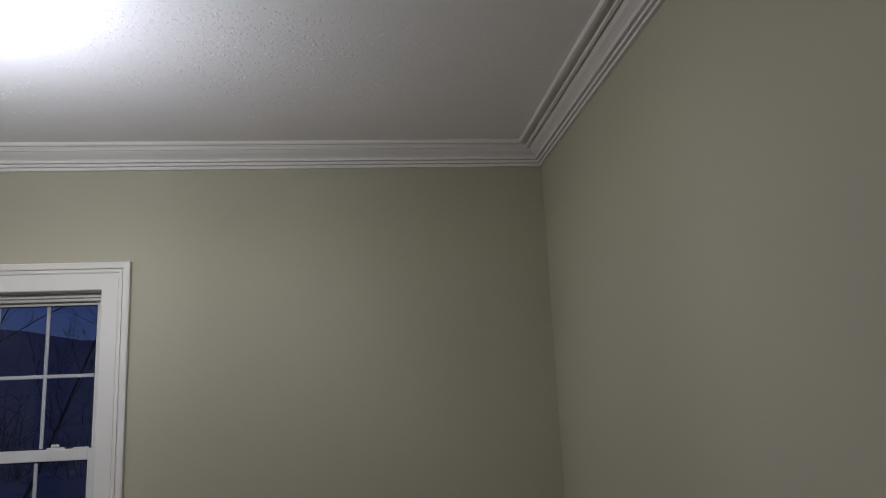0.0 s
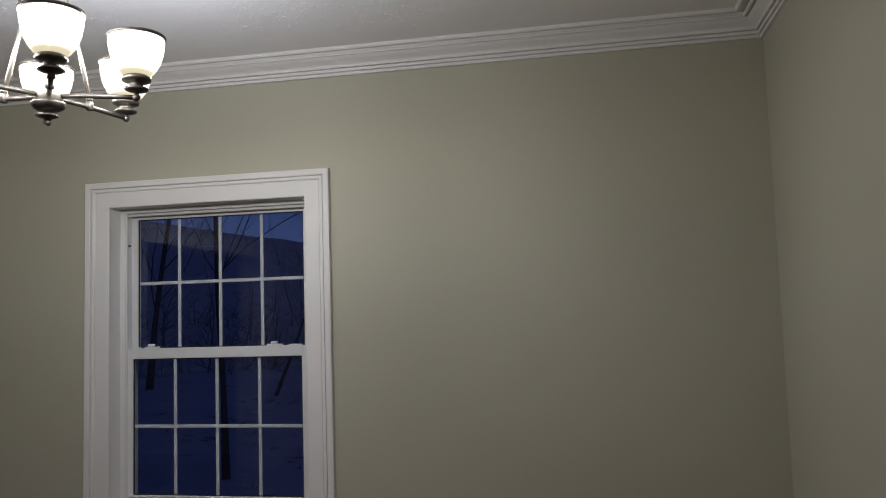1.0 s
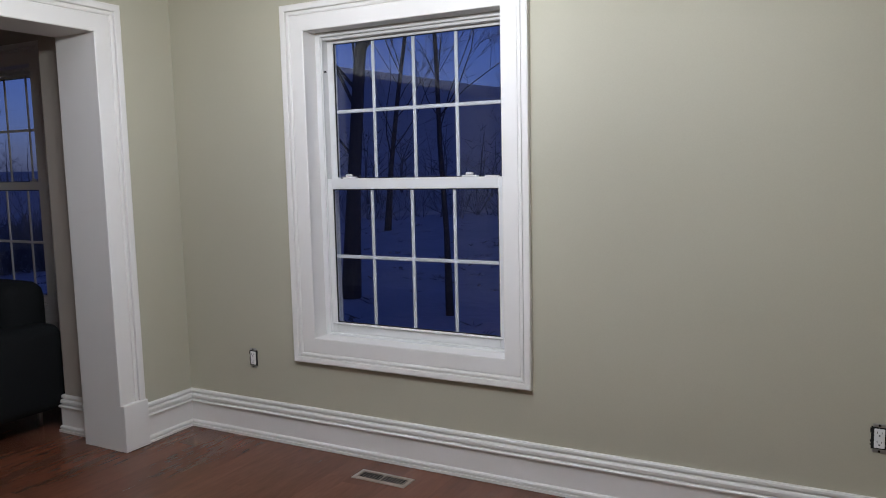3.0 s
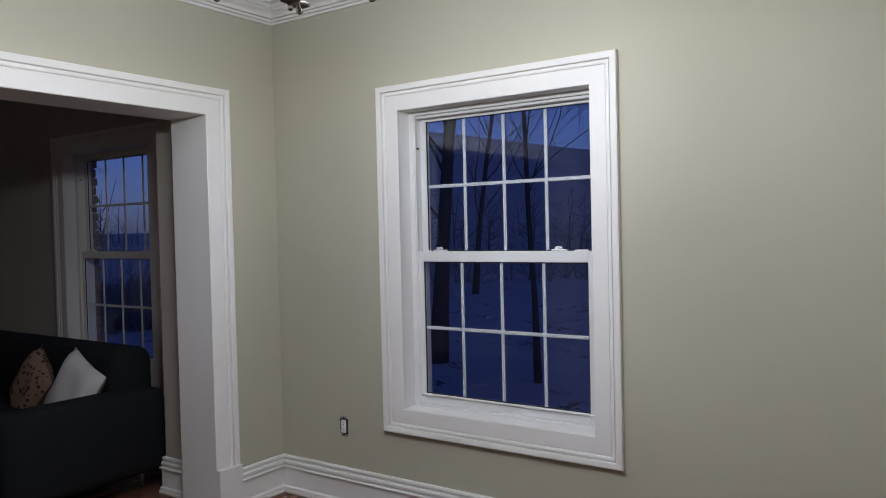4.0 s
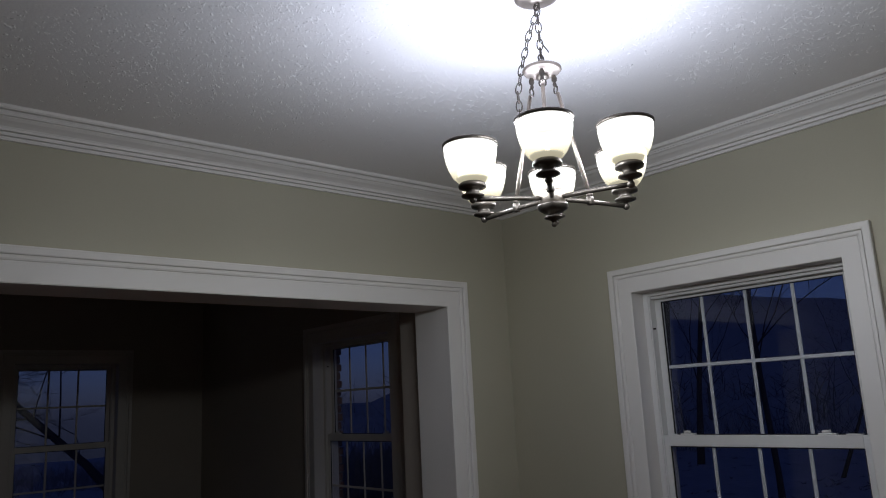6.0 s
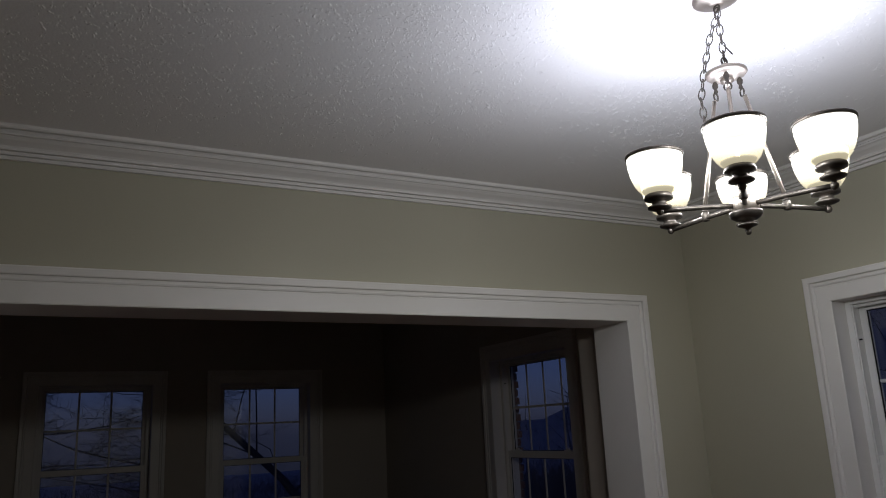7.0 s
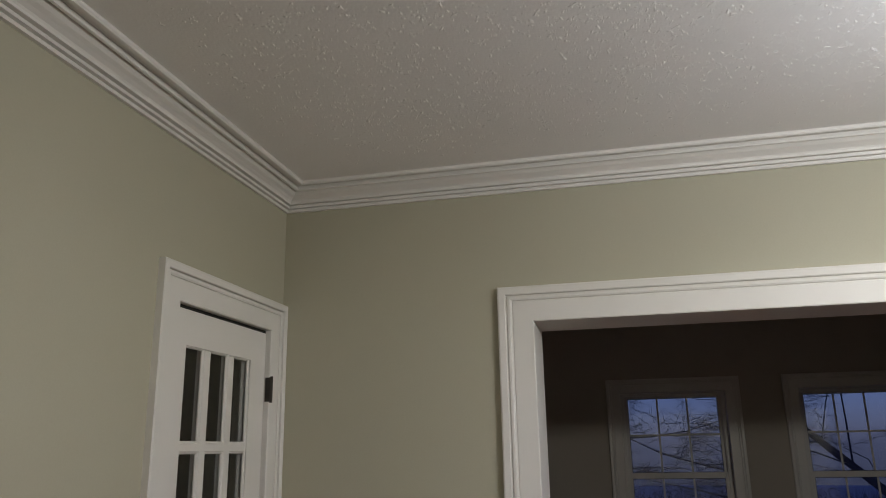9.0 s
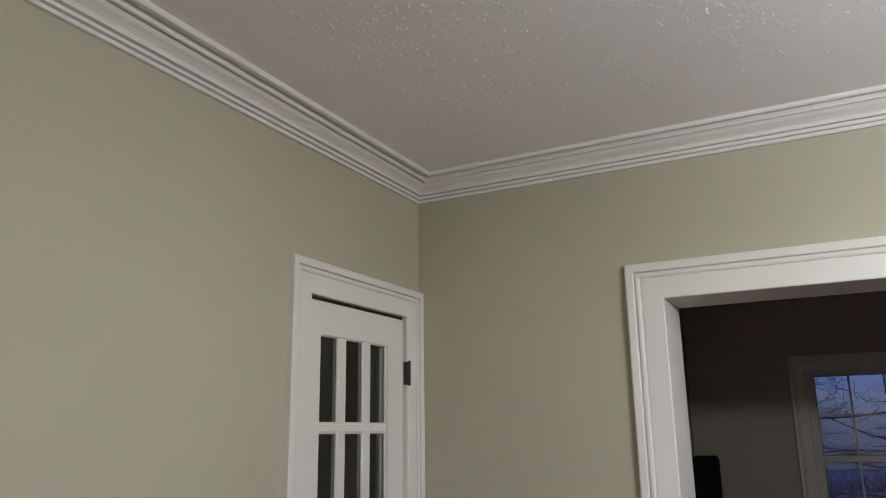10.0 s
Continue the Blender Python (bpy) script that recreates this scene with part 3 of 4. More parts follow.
# ---- chandelier ----
def chandelier():
    ch = thing("chandelier", "dark bronze six-arm chandelier with lit opal glass shades", "chandelier", at=(CX, CY, ZC))
    c = (CX, CY, 0)

    def add(nm, vf, mat, parent=ch, smooth=True, label=""):
        return part(nm, mesh_of(nm, *vf, mat, smooth), parent, label)
    add("canopy", lathe([(0.001, 2.719), (0.020, 2.719), (0.022, 2.723), (0.050, 2.727), (0.064, 2.733), (0.066, 2.7395), (0.001, 2.7395)], 36, c), NICKEL, label="round nickel ceiling canopy")
    add("canopy_loop", tube([(CX + 0.010 * math.cos(a), CY, 2.708 + 0.012 * math.sin(a)) for a in [2 * math.pi * i / 12 for i in range(12)]], 0.003, 6, True), BRONZE)

    def link(p, d, turn, size=0.016):
        d = d.normalized()
        s = d.orthogonal().normalized()
        s = Matrix.Rotation(turn, 3, d) @ s
        pts = []
        for i in range(14):
            a = 2 * math.pi * i / 14
            pts.append(p + d * (size * math.sin(a) * 1.15) + s * (size * 0.55 * math.cos(a)))
        return tube(pts, 0.0019, 6, True)

    def chain(points, start=0):
        pieces = []
        step, done, k = 0.0275, 0.0, start
        for a, b in zip(points, points[1:]):
            a, b = Vector(a), Vector(b)
            ln = (b - a).length
            while done < ln:
                add("chain_link", link(a + (b - a) * (done / ln), b - a, (k % 2) * math.pi / 2 + 0.3), BRONZE)
                done += step
                k += 1
            done -= ln
    chain([(CX, CY, 2.694), (CX + 0.004, CY - 0.004, 2.550)])
    ux, uy = -0.76, -0.65                       # where the spare chain hangs, beside the top plate
    chain([(CX - 0.002, CY + 0.002, 2.694), (CX + 0.03 * ux, CY + 0.03 * uy, 2.62), (CX + 0.058 * ux, CY + 0.058 * uy, 2.52), (CX + 0.074 * ux, CY + 0.074 * uy, 2.44), (CX + 0.072 * ux, CY + 0.072 * uy, 2.37)], 1)
    chain([(CX + 0.012, CY + 0.008, 2.575), (CX + 0.020, CY + 0.014, 2.558)], 1)
    add("top_plate", lathe([(0.001, 2.491), (0.030, 2.492), (0.052, 2.498), (0.057, 2.504), (0.056, 2.51), (0.050, 2.513), (0.028, 2.516), (0.014, 2.526), (0.010, 2.534), (0.001, 2.536)], 40, c), NICKEL, label="round nickel top plate")
    add("plate_loop", tube([(CX, CY + 0.011 * math.cos(a), 2.542 + 0.012 * math.sin(a)) for a in [2 * math.pi * i / 12 for i in range(12)]], 0.003, 6, True), BRONZE)
    add("centre_boss", lathe([(0.001, 2.464), (0.007, 2.466), (0.010, 2.474), (0.018, 2.48), (0.018, 2.486), (0.009, 2.492)], 20, c), NICKEL)
    add("hub", lathe([(0.001, 2.142), (0.034, 2.142), (0.037, 2.139), (0.037, 2.104), (0.034, 2.102)], 32, c), NICKEL, label="turned nickel hub")
    add("hub_bowl", lathe([(0.036, 2.1035), (0.043, 2.102), (0.044, 2.097), (0.040, 2.088), (0.028, 2.080), (0.013, 2.077), (0.010, 2.072), (0.012, 2.070), (0.025, 2.068), (0.026, 2.064), (0.016, 2.060), (0.008, 2.056), (0.006, 2.052)], 32, c), BRONZE)
    add("finial", ball((CX, CY, 2.046), 0.008), BRONZE)
    for k in range(6):
        a = radians(9.4 + 60 * k)
        dx, dy = math.cos(a), math.sin(a)
        R = 0.24
        drop = (0.0, 0.002, 0.005, 0.008, 0.013, 0.008)[k] + 0.003     # it hangs a little out of level

        def at(r, z):
            return (CX + dx * r, CY + dy * r, z)
        arm = add("arm", join(tube([at(0.034, 2.119), at(0.10, 2.117), at(0.18, 2.112), at(R - 0.006, 2.108)], 0.0068, 10), ball(at(R, 2.107), 0.0105)), BRONZE)
        cp = (CX + dx * R, CY + dy * R, -drop)
        add("holder", lathe([(0.006, 2.115), (0.0065, 2.124), (0.022, 2.127), (0.031, 2.131), (0.031, 2.135), (0.020, 2.139), (0.017, 2.147), (0.024, 2.151), (0.037, 2.155), (0.038, 2.160), (0.036, 2.166), (0.030, 2.170), (0.020, 2.171)], 28, cp), BRONZE, arm)
        outer = [(0.030, 2.1695), (0.042, 2.176), (0.053, 2.190), (0.062, 2.208), (0.068, 2.228), (0.072, 2.250), (0.0735, 2.275)]
        inner = [(0.0700, 2.275), (0.0685, 2.250), (0.0645, 2.228), (0.0585, 2.208), (0.0495, 2.190), (0.038, 2.178), (0.020, 2.1735)]
        sh = add("shade", lathe(outer, 40, cp), SHADE, label="lit opal glass bowl shade")
        add("lining", lathe([(0.0715, 2.2755)] + inner, 40, cp), SHADE_IN, sh)
        add("rim", lathe([(0.0730, 2.2715), (0.0756, 2.272), (0.0766, 2.2755), (0.0762, 2.280), (0.0735, 2.2815), (0.0695, 2.2795), (0.0695, 2.274)], 40, cp), BRONZE, sh)
        lamp = bpy.data.lights.new("bulb", 'POINT')
        lamp.energy, lamp.color, lamp.shadow_soft_size = LAMP_WATTS, LAMP_COLOUR, 0.045
        lo = new("bulb", lamp)
        lo.parent = arm
        lo.matrix_parent_inverse = world_of(arm).inverted()
        lo.location = (cp[0], cp[1], 2.236 - drop)
        if k in (1, 3, 5):
            add("rod_bracket", join(box(at(0.122, 0)[0] - 0.009, at(0.122, 0)[0] + 0.009, at(0.122, 0)[1] - 0.009, at(0.122, 0)[1] + 0.009, 2.106, 2.132, 0.003), ball(at(0.122, 2.138), 0.009)), BRONZE, arm)
            add("rod", tube([at(0.122, 2.135), at(0.046, 2.441)], 0.0058, 10), NICKEL, label="slim nickel support rod")
            add("rod_ring", tube([(at(0.040, 0)[0] + 0.010 * math.cos(b) * dy, at(0.040, 0)[1] - 0.010 * math.cos(b) * dx, 2.45 + 0.012 * math.sin(b)) for b in [2 * math.pi * i / 12 for i in range(12)]], 0.0024, 6, True), BRONZE)
            add("rod_hook", lathe([(0.003, 2.458), (0.006, 2.464), (0.004, 2.472), (0.008, 2.478), (0.008, 2.486), (0.004, 2.494)], 12, (at(0.038, 0)[0], at(0.038, 0)[1], 0)), BRONZE)
    return ch


chandelier()


# ---- wall outlets without their cover plates ----
def outlet(x, tilt):
    ob = thing("wall_outlet", "white receptacle with its cover plate missing", "outlet", "bare wall outlets", at=(x, YN, 0.427))

    def bx(nm, x0, x1, z0, z1, d0, d1, mat, c=0.0, parent=ob, label=""):
        return part(nm, mesh_of(nm, *box(x + x0, x + x1, YN - d1, YN - d0, 0.427 + z0, 0.427 + z1, c), mat), parent, label)
    # flat near-black sheet in place of the shaded recess
    bx("cutout_shade", -0.026, 0.026, -0.040, 0.042, -0.01, 0.0012, SHADOW_GAP, 0, ob, "dark sheet for the shade inside the rough box cutout")
    bx("strap", -0.021, 0.021, 0.040, 0.053, 0.0015, 0.004, STEEL, 0.001, ob, "zinc mounting strap")
    bx("strap", -0.021, 0.021, -0.053, -0.040, 0.0015, 0.004, STEEL, 0.001, ob, "zinc mounting strap")
    for z in (0.0468, -0.0468):
        bx("screw", -0.004, 0.004, z - 0.004, z + 0.004, 0.004, 0.006, SHADOW_GAP, 0.001)
    body = bx("receptacle", -0.0165, 0.0165, -0.0345, 0.0345, 0.0014, 0.009, PLASTIC, 0.002)
    # slots and holes are raised dark pieces, their inner shade as colour
    for z in (0.018, -0.016):
        bx("slot", -0.008, -0.006, z, z + 0.008, 0.008, 0.0094, SHADOW_GAP, 0, body)
        bx("slot", 0.006, 0.008, z, z + 0.007, 0.008, 0.0094, SHADOW_GAP, 0, body)
        bx("ground_hole", -0.0025, 0.0025, z - 0.009, z - 0.004, 0.008, 0.0094, SHADOW_GAP, 0, body)
    # ragged outline of the cutout, in the same shade colour
    rnd = random.Random(int(x * 100) + 900)
    for i in range(9):
        s = rnd.choice((-1, 1))
        zz = rnd.uniform(-0.045, 0.045)
        bx("torn_edge", s * 0.026 - 0.003, s * 0.026 + rnd.uniform(0.0005, 0.003), zz, zz + rnd.uniform(0.004, 0.012), 0.0005, 0.0016, SHADOW_GAP)
    return ob


outlet(0.159, 0)
outlet(-2.712, 0)

# ---- floor register ----
reg = thing("floor_register", "brown metal floor register beside the baseboard", "vent", at=(-1.797, 2.826, 0.0))
RX0, RX1, RY0, RY1 = -1.938, -1.656, 2.776, 2.876
part("frame", mesh_of("frame", *sweep([(RX0, RY0), (RX1, RY0), (RX1, RY1), (RX0, RY1)], [(0, 0.001), (0.002, 0.005), (0.018, 0.007), (0.020, 0.004), (0.020, 0.001)], lambda x, y, w: (x, y, w), True), REGISTER), reg)
# no depth below: a near-black sheet gives the shade between the slats
part("duct_shade", mesh_of("duct_shade", *box(RX0 + 0.02, RX1 - 0.02, RY0 + 0.02, RY1 - 0.02, 0.0005, 0.0014), SHADOW_GAP), reg)
slat = mesh_of("slat", *box(-0.0012, 0.0012, -0.030, 0.030, -0.0006, 0.0006), REGISTER)
for i in range(15):
    x = RX0 + 0.026 + i * (RX1 - RX0 - 0.052) / 14
    part("slat", slat, reg, m=pose(x, (RY0 + RY1) / 2, 0.0042, 0, 28 if i > 6 else -28, 0))
part("middle_bar", mesh_of("middle_bar", *box((RX0 + RX1) / 2 - 0.003, (RX0 + RX1) / 2 + 0.003, RY0 + 0.02, RY1 - 0.02, 0.0015, 0.0068), REGISTER), reg)


# ---- things in the unlit room ----
def cushion(c, w, h, t, lean, turn, roll, mat, name, label):
    """A stuffed square pillow with pinched corners and seams."""
    n = 14
    vs, fs = [], []
    for side in (1, -1):
        for i in range(n + 1):
            for j in range(n + 1):
                u, v = 2 * i / n - 1, 2 * j / n - 1
                edge = max(0.0, (1 - u ** 4) * (1 - v ** 4)) ** 0.55
                pinch = 1 - 0.10 * (1 - abs(u * v)) * max(abs(u), abs(v)) ** 2
                crease = 0.012 * math.sin(5 * u + 3 * v) * edge
                vs.append((u * w / 2 * pinch, side * (t / 2 * edge + crease * side * 0.5), v * h / 2 * pinch))
        k = 0 if side == 1 else (n + 1) ** 2
        for i in range(n):
            for j in range(n):
                a = k + i * (n + 1) + j
                fs.append((a, a + 1, a + n + 2, a + n + 1))
    ob = new(name, mesh_of(name, vs, fs, mat, True))
    ob.matrix_basis = pose(*c, lean, 0, turn) @ pose(0, 0, 0, 0, roll, 0)
    return tagged(ob, label, "pillow")


sofa = thing("sofa", "charcoal grey upholstered sofa with rounded arms and back", "sofa", at=(-4.75, 2.25, 0))
SX0, SX1, SY0, SY1 = -5.95, -3.75, 1.76, 2.69


def soft(nm, r, c, parent=sofa):
    me = mesh_of(nm, *box(*r, c), SOFA, True)
    return part(nm, me, parent)


soft("base", (SX0 + 0.02, SX1 - 0.02, SY0 + 0.03, SY1 - 0.02, 0.13, 0.34), 0.03)
soft("arm", (SX1 - 0.24, SX1, SY0, SY1 - 0.02, 0.13, 0.605), 0.06)
soft("arm", (SX0, SX0 + 0.24, SY0, SY1 - 0.02, 0.13, 0.605), 0.06)
soft("backrest", (SX0 + 0.14, SX1 - 0.13, SY1 - 0.26, SY1, 0.30, 0.835), 0.085)
for a, b in ((SX0 + 0.245, -4.855), (-4.845, SX1 - 0.245)):
    soft("seat_cushion", (a, b, SY0 - 0.01, SY1 - 0.25, 0.335, 0.47), 0.045)
for x, y in ((SX0 + 0.12, SY0 + 0.1), (SX1 - 0.12, SY0 + 0.1), (SX0 + 0.12, SY1 - 0.08), (SX1 - 0.22, SY1 - 0.06)):
    part("leg", mesh_of("leg", *lathe([(0.001, 0.001), (0.012, 0.001), (0.017, 0.135), (0.001, 0.135)], 12, (x, y, 0)), STEEL, True), sofa, "slim metal leg")
cushion((-4.12, 2.32, 0.60), 0.37, 0.39, 0.14, -18, 4, 24, PILLOW_GREY, "throw_pillow", "light grey square throw pillow leaning on the sofa")
cushion((-4.63, 2.34, 0.575), 0.37, 0.38, 0.15, -20, -6, 34, PILLOW_TAN, "throw_pillow", "tan and brown patterned throw pillow on the sofa")

rug = thing("area_rug", "grey low-pile area rug with a cream bound edge", "rug", at=(-4.9, 1.0, 0))
part("pile", mesh_of("pile", *box(-6.1, -3.735, 0.0, 2.165, 0.001, 0.014, 0.003), RUG), rug)
part("binding", mesh_of("binding", *sweep([(-6.12, -0.02), (-3.715, -0.02), (-3.715, 2.185), (-6.12, 2.185)], [(0, 0.001), (0.02, 0.001), (0.02, 0.013), (0.003, 0.012)], lambda x, y, w: (x, y, w), True), RUG_EDGE), rug)

cab = thing("tall_cabinet", "black tall cabinet standing in the unlit corner", "cabinet", at=(-7.4, -1.1, 0))
part("body", mesh_of("body", *box(XF + 0.03, XF + 0.32, YS2 + 0.03, YS2 + 0.20, 0.001, 1.37, 0.006), SOFA), cab)
part("door", mesh_of("door", *box(XF + 0.04, XF + 0.31, YS2 + 0.2005, YS2 + 0.215, 0.05, 1.35, 0.003), SOFA), cab)

# ---- outside: snow, trees, wooded hill ----
GZ = -0.6


def westward(x, y):
    """1 on the side where the land falls away beyond the yard, else 0."""
    a = math.atan2(y - 3, x + 2) % (2 * math.pi)
    return min(1, max(0, (a - radians(152)) / radians(10))) * min(1, max(0, (radians(235) - a) / radians(12)))


def falling(x, y):
    return westward(x, y) * 0.045 * max(0.0, math.hypot(x, y) - 15)


def ground_height(x, y):
    r = math.hypot(x, y)
    h = GZ + 0.10 * noise.noise((x * 0.18, y * 0.18, 0.5)) * min(1, r / 8)
    return h + max(0.0, r - 14) * 0.012 * (1 - westward(x, y)) - falling(x, y)


def polar(rings, seg, height):
    vs, fs = [], []
    for r in rings:
        for i in range(seg):
            a = 2 * math.pi * i / seg
            x, y = r * math.cos(a) - 2, r * math.sin(a) + 3
            vs.append((x, y, height(x, y, a)))
    for j in range(len(rings) - 1):
        for i in range(seg):
            k = (i + 1) % seg
            fs.append((j * seg + i, j * seg + k, (j + 1) * seg + k, (j + 1) * seg + i))
    return vs, fs


rings = [0.05] + [1.5 * 1.16 ** i for i in range(54)]
gv, gf = polar(rings, 96, lambda x, y, a: ground_height(x, y) if math.hypot(x, y) < 300 else ground_height(x * 300 / math.hypot(x, y), y * 300 / math.hypot(x, y)) - falling(x, y) + falling(x * 300 / math.hypot(x, y), y * 300 / math.hypot(x, y)))
tagged(new("ground", mesh_of("ground", gv, gf, SNOW, True)), "trampled bluish snow covering the yard at dusk", kind="structure")


def slope(x, y, a):
    """Rough bank at the yard's end, then the long hillside."""
    r = math.hypot(x + 2, y - 3)
    bank = min(1, max(0, r - 24) / 10)
    far = min(1, max(0, r - 60) / 260) * min(1, max(0.04, (radians(146) - a) / radians(16)))
    edge = 4.0 * noise.noise((math.cos(a) * 3, math.sin(a) * 3, 2.0))
    return GZ + 0.25 + bank * (1.1 + 0.5 * noise.noise((x * 0.4, y * 0.4, 7))) + far * (39 * min(1.15, max(0.75, 1 + 0.02 * (math.degrees(a) - 121))) + 2.2 * noise.noise((x * 0.03, y * 0.03, 1)) + 1.2 * noise.noise((x * 0.16, y * 0.16, 4))) + (edge * 0.02) - falling(x, y) - 2.5 * westward(x, y)


hv, hf = polar([24, 25, 26.5, 28, 30, 33, 38, 46, 60, 90, 120, 150, 180, 210, 240, 270, 300, 330], 240, lambda x, y, a: slope(x, y, a) if math.hypot(x + 2, y - 3) > 24.5 else GZ - 0.6)
tagged(new("wooded_hill", mesh_of("wooded_hill", hv, hf, HILL)), "dark bare wooded hillside beyond the snowy yard", kind="structure")


def grow(rnd, base, height, radius, lean, depth, spread=0.9, twigs=5, low=0.17, lift=0.28, sway=0.035):
    """Tapered tubes of a bare tree: trunk, limbs, twigs."""
    trunk, crown = [], []

    def limb(p, d, ln, r, level, out):
        n = 6 if level == 0 else (5 if level == 1 else 3)
        pts, rad = [p.copy()], [r]
        q, v = p.copy(), d.normalized()
        for i in range(n):
            v = (v + Vector((rnd.gauss(0, 1), rnd.gauss(0, 1), rnd.gauss(0.1, 0.6))) * (sway if level == 0 else 0.17)).normalized()
            q = q + v * (ln / n)
            pts.append(q.copy())
            rad.append(r * (1 - (i + 1) / n * (0.72 if level == 0 else 0.85)))
        if level == 0:
            rad[0] *= 1.35
        out.append(tube(pts, rad, 8 if level == 0 else (5 if level == 1 else 3)))
        if level >= depth:
            return
        kids = (22, 11, twigs, 3)[min(level, 3)]
        for k in range(kids):
            f = rnd.uniform(low if level == 0 else 0.2, 1.0)
            i = min(n - 1, int(f * n))
            s = pts[i].lerp(pts[i + 1], f * n - i)
            ax = Vector((rnd.gauss(0, 1), rnd.gauss(0, 1), rnd.gauss(0, 0.4))).normalized()
            nd = (v * 0.75 + ax * spread + Vector((0, 0, lift))).normalized()
            limb(s, nd, ln * rnd.uniform(0.26, 0.42) * (1.15 - 0.5 * f if level == 0 else 1), max(0.0034, rad[i] * rnd.uniform(0.16, 0.34)), level + 1, crown)
    limb(Vector(base), Vector((lean[0], lean[1], 1)), height, radius, 0, trunk)
    return join(*trunk), join(*crown)


def bare_tree(seed, x, y, height, radius, lean, label, depth=3, spread=0.9, twigs=5, low=0.17, lift=0.28, sway=0.035):
    rnd = random.Random(seed)
    z = ground_height(x, y) - 0.05
    t, c = grow(rnd, (x, y, z), height, radius, lean, depth, spread, twigs, low, lift, sway)
    tr = thing("bare_tree", label, "tree", "bare trees outside", at=(x, y, z))
    part("trunk", mesh_of("trunk", *t, BARK, True), tr)
    part("crown", mesh_of("crown", *c, BARK), tr)


bare_tree(3, -6.75, 9.65, 11, 0.12, (0.02, 0.02), "thick dark leafless tree standing in the snow", 3, 0.9, 7)
bare_tree(11, -4.65, 8.95, 7.0, 0.045, (0.0, 0.03), "slim young leafless tree standing in the snow", 3, 0.8, 7)
bare_tree(8, -12.2, 19.4, 12, 0.085, (0.03, 0.0), "leaning leafless tree at the edge of the snow", 3, 0.8, 7)
bare_tree(21, -7.6, 17.5, 8, 0.04, (0.35, 0.05), "thin slanting leafless sapling in the yard")
bare_tree(5, -17.5, 5.9, 11, 0.10, (0.05, -0.75), "heavy leafless tree with low sweeping limbs", 3, 1.3, 26, 0.10, 0.2, 0.09)
bare_tree(9, -13.0, 1.9, 8, 0.07, (0.0, 0.0), "leafless tree with fine drooping twigs", 3, 2.4, 24, 0.10, -0.05)
bare_tree(14, -13.5, -1.1, 8, 0.07, (0.0, 0.02), "leafless tree with fine drooping twigs", 3, 2.4, 24, 0.10, -0.05)
bare_tree(33, -17.0, 2.3, 8, 0.07, (0.02, 0.03), "leafless tree with a dense tangle of twigs", 3, 2.0, 20, 0.10, 0.0)
bare_tree(17, -14.0, 15.0, 6, 0.07, (-0.1, 0.0), "slim leafless tree seen past the sofa")

rw = random.Random(40)
stems = []
for i in range(300):
    a = rw.uniform(radians(80), radians(150))
    r = rw.uniform(27, 95) if a < radians(150) else rw.uniform(38, 95)
    x, y = r * math.cos(a), r * math.sin(a)
    z = ground_height(x, y) - 0.2
    h = rw.uniform(2.0, 5.5)
    stems.append(tube([(x, y, z), (x + rw.gauss(0, 0.2), y, z + h * 0.5), (x + rw.gauss(0, 0.5), y + rw.gauss(0, 0.3), z + h)], [0.03 + 0.006 * h, 0.025, 0.006], 4))
    for k in range(9):
        f = rw.uniform(0.15, 0.95)
        b = rw.uniform(0, 6.28)
        ln = rw.uniform(0.7, 2.2) * (1.15 - f)
        p = (x, y, z + h * f)
        stems.append(tube([p, (x + ln * math.cos(b), y + ln * math.sin(b), p[2] + ln * rw.uniform(0.2, 1.0))], [0.02, 0.006], 3))
for i in range(2600):
    a = rw.uniform(radians(80), radians(205))
    r = rw.uniform(26, 70) if a < radians(150) else rw.uniform(40, 80)
    x, y = r * math.cos(a), r * math.sin(a)
    z = ground_height(x, y) - 0.1
    for k in range(5):
        stems.append(tube([(x, y, z), (x + rw.gauss(0, 0.6), y + rw.gauss(0, 0.6), z + rw.uniform(0.4, 1.5))], [0.014, 0.005], 3))
for i in range(420):
    a, r = rw.uniform(radians(141), radians(154)), rw.uniform(17.5, 25)
    x, y = r * math.cos(a), r * math.sin(a)
    z = ground_height(x, y) - 0.05
    for k in range(9):
        stems.append(tube([(x, y, z), (x + rw.gauss(0, 0.35), y + rw.gauss(0, 0.35), z + rw.uniform(0.3, 0.95))], [0.012, 0.004], 3))
tagged(new("far_woods", mesh_of("far_woods", *join(*stems), WOODS)), "dense leafless brush and trees along the snow", "woods", kind="stuff")

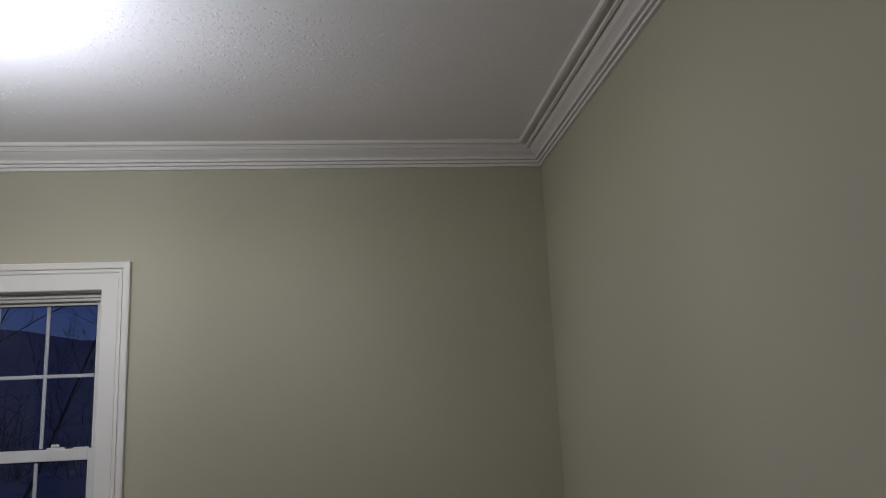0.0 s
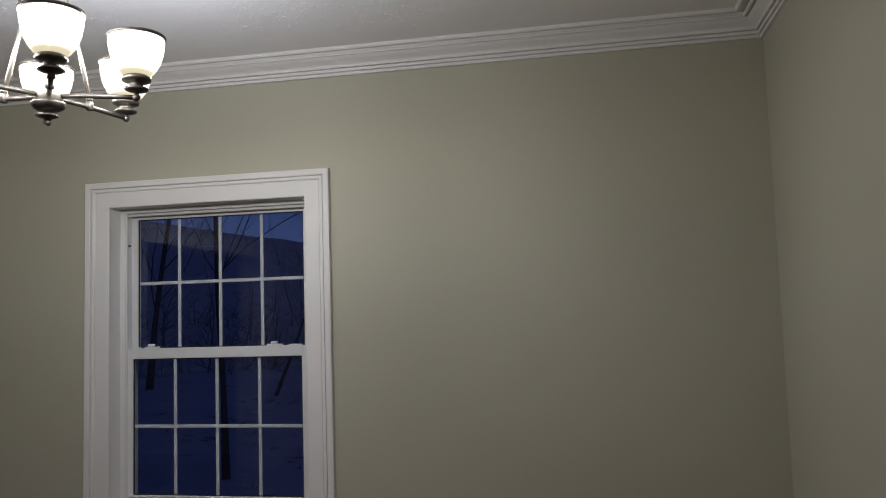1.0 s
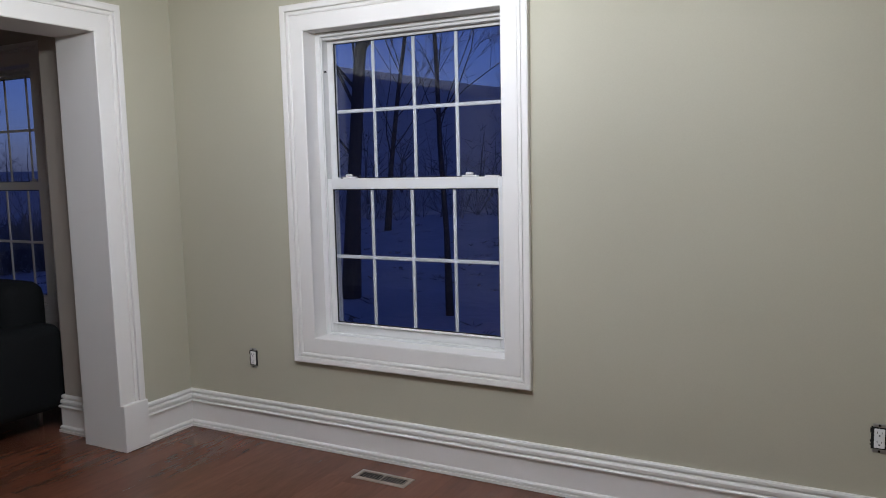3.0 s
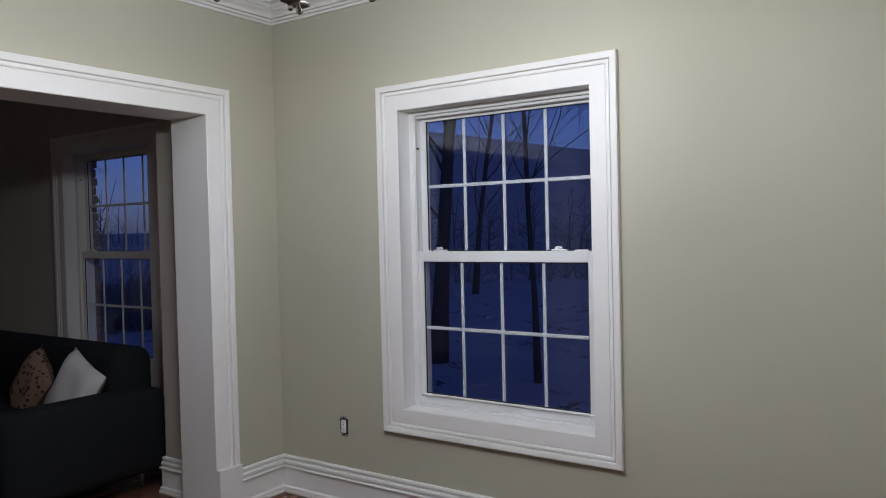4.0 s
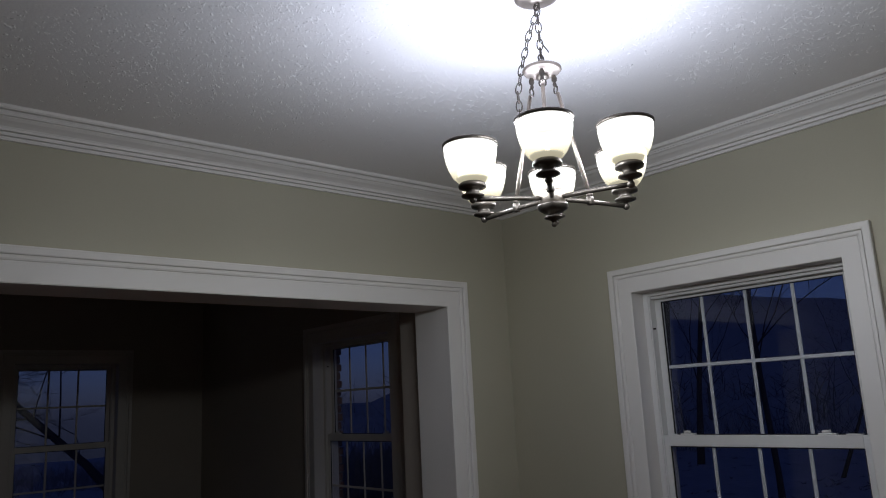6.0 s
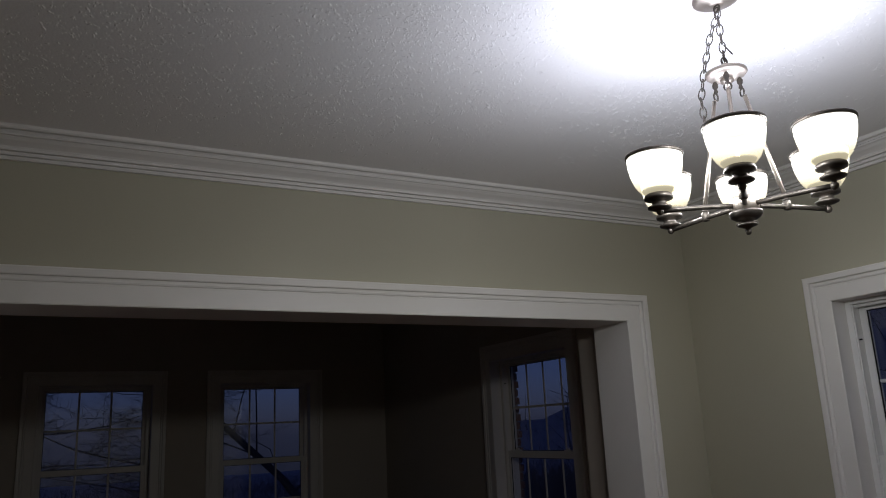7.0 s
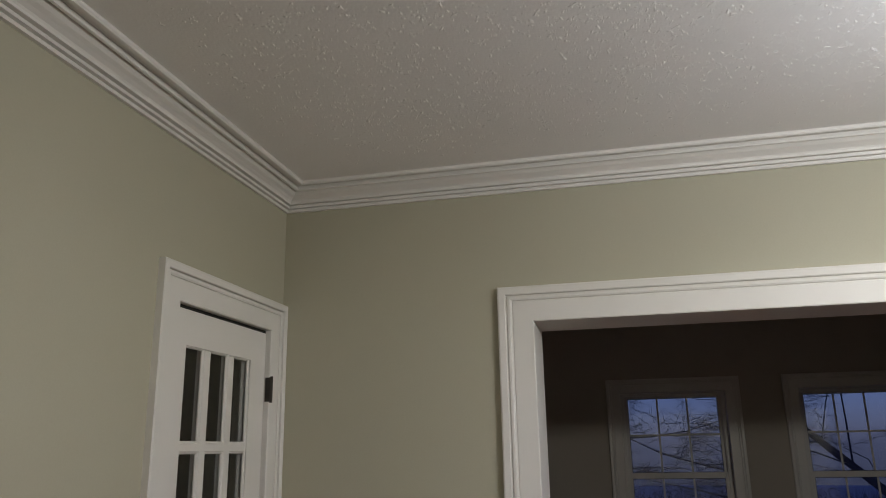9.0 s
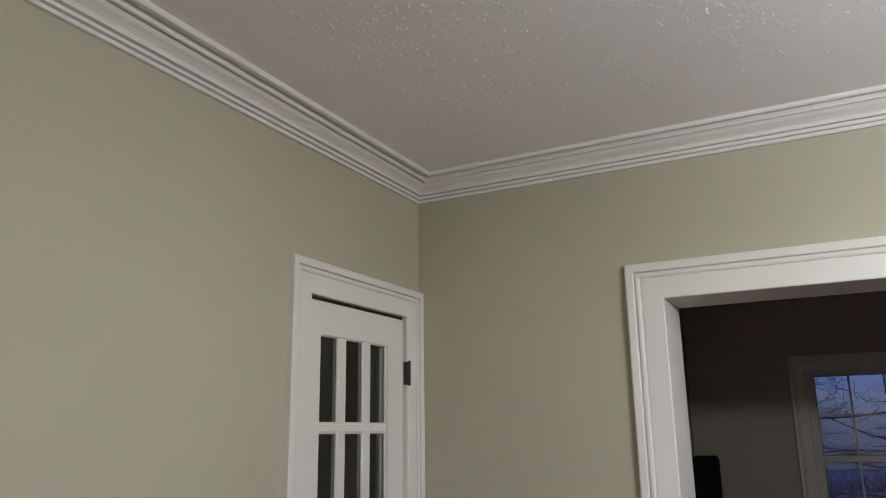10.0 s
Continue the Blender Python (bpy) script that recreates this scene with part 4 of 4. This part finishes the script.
rt = random.Random(91)
tufts = []
for i in range(900):
    a, r = rt.uniform(radians(95), radians(160)), 5 + 17 * rt.random() ** 1.3
    x, y = r * math.cos(a) - 1, r * math.sin(a) + 3
    if noise.noise((x * 0.5, y * 0.5, 6.0)) < rt.uniform(-0.3, 0.5):
        continue
    z = ground_height(x, y) - 0.02
    for k in range(5):
        tufts.append(tube([(x, y, z), (x + rt.gauss(0, 0.10), y + rt.gauss(0, 0.10), z + rt.uniform(0.02, 0.09))], [0.012, 0.003], 3))
tagged(new("dry_grass", mesh_of("dry_grass", *join(*tufts), WOODS)), "dry grass tufts poking through the snow", "grass", kind="stuff")

# brick quoin outside the far room's north window
pier = thing("brick_quoin", "weathered red brick edge outside the window", "brick pier", at=(WIN3[0] - 0.1, YN + 0.23, GZ))
part("mortar_core", mesh_of("mortar_core", *box(WIN3[0] - 0.4, WIN3[0] - 0.012, YN + 0.202, YN + 0.245, GZ, ZC), MORTAR), pier)
brick_long = mesh_of("brick", *box(-0.215, 0.0, -0.025, 0.025, 0.004, 0.060, 0.004), BRICK)
brick_short = mesh_of("brick", *box(-0.18, 0.0, -0.025, 0.025, 0.004, 0.060, 0.004), BRICK)
for i in range(50):
    part("brick", brick_long if i % 2 else brick_short, pier, m=pose(WIN3[0] + (0.014 if i % 2 else -0.004), YN + 0.228, GZ + i * 0.0665))

# ---- floor boards ----
floor = thing("floor", "glossy reddish-brown cherry hardwood floor boards", kind="structure")
part("subfloor", mesh_of("subfloor", *box(XF - 0.25, XE + 0.15, -4.15, YN + 0.02, -0.12, -0.016), SHADOW_GAP), floor)
rf = random.Random(77)
boards = {}
rest = []
W = 0.108
row = 0
x = XE + 0.02
while x > XF - 0.02:
    y = YS - 0.3 - rf.uniform(0, 1.0) if x > XP - 0.3 else YS2 - rf.uniform(0.1, 1.0)
    while y < YN + 0.01:
        ln = rf.choice((0.9, 1.2, 1.5, 1.8))
        if x > XP - 0.75:
            if ln not in boards:
                boards[ln] = mesh_of("floor_board", *box(-W + 0.0001, -0.0001, 0.0001, ln - 0.0001, -0.016, 0.0), WOOD)
            dz = rf.uniform(-0.0002, 0.0)
            part("floor_board", boards[ln], floor, m=pose(x, y, dz))
        else:
            rest.append(box(x - W + 0.0008, x - 0.0008, y + 0.0008, y + ln - 0.0008, -0.016, rf.uniform(-0.0005, 0), 0.0))
        y += ln
    x -= W
tagged(part("far_floor_boards", mesh_of("far_floor_boards", *join(*rest), WOOD), floor), kind="stuff")
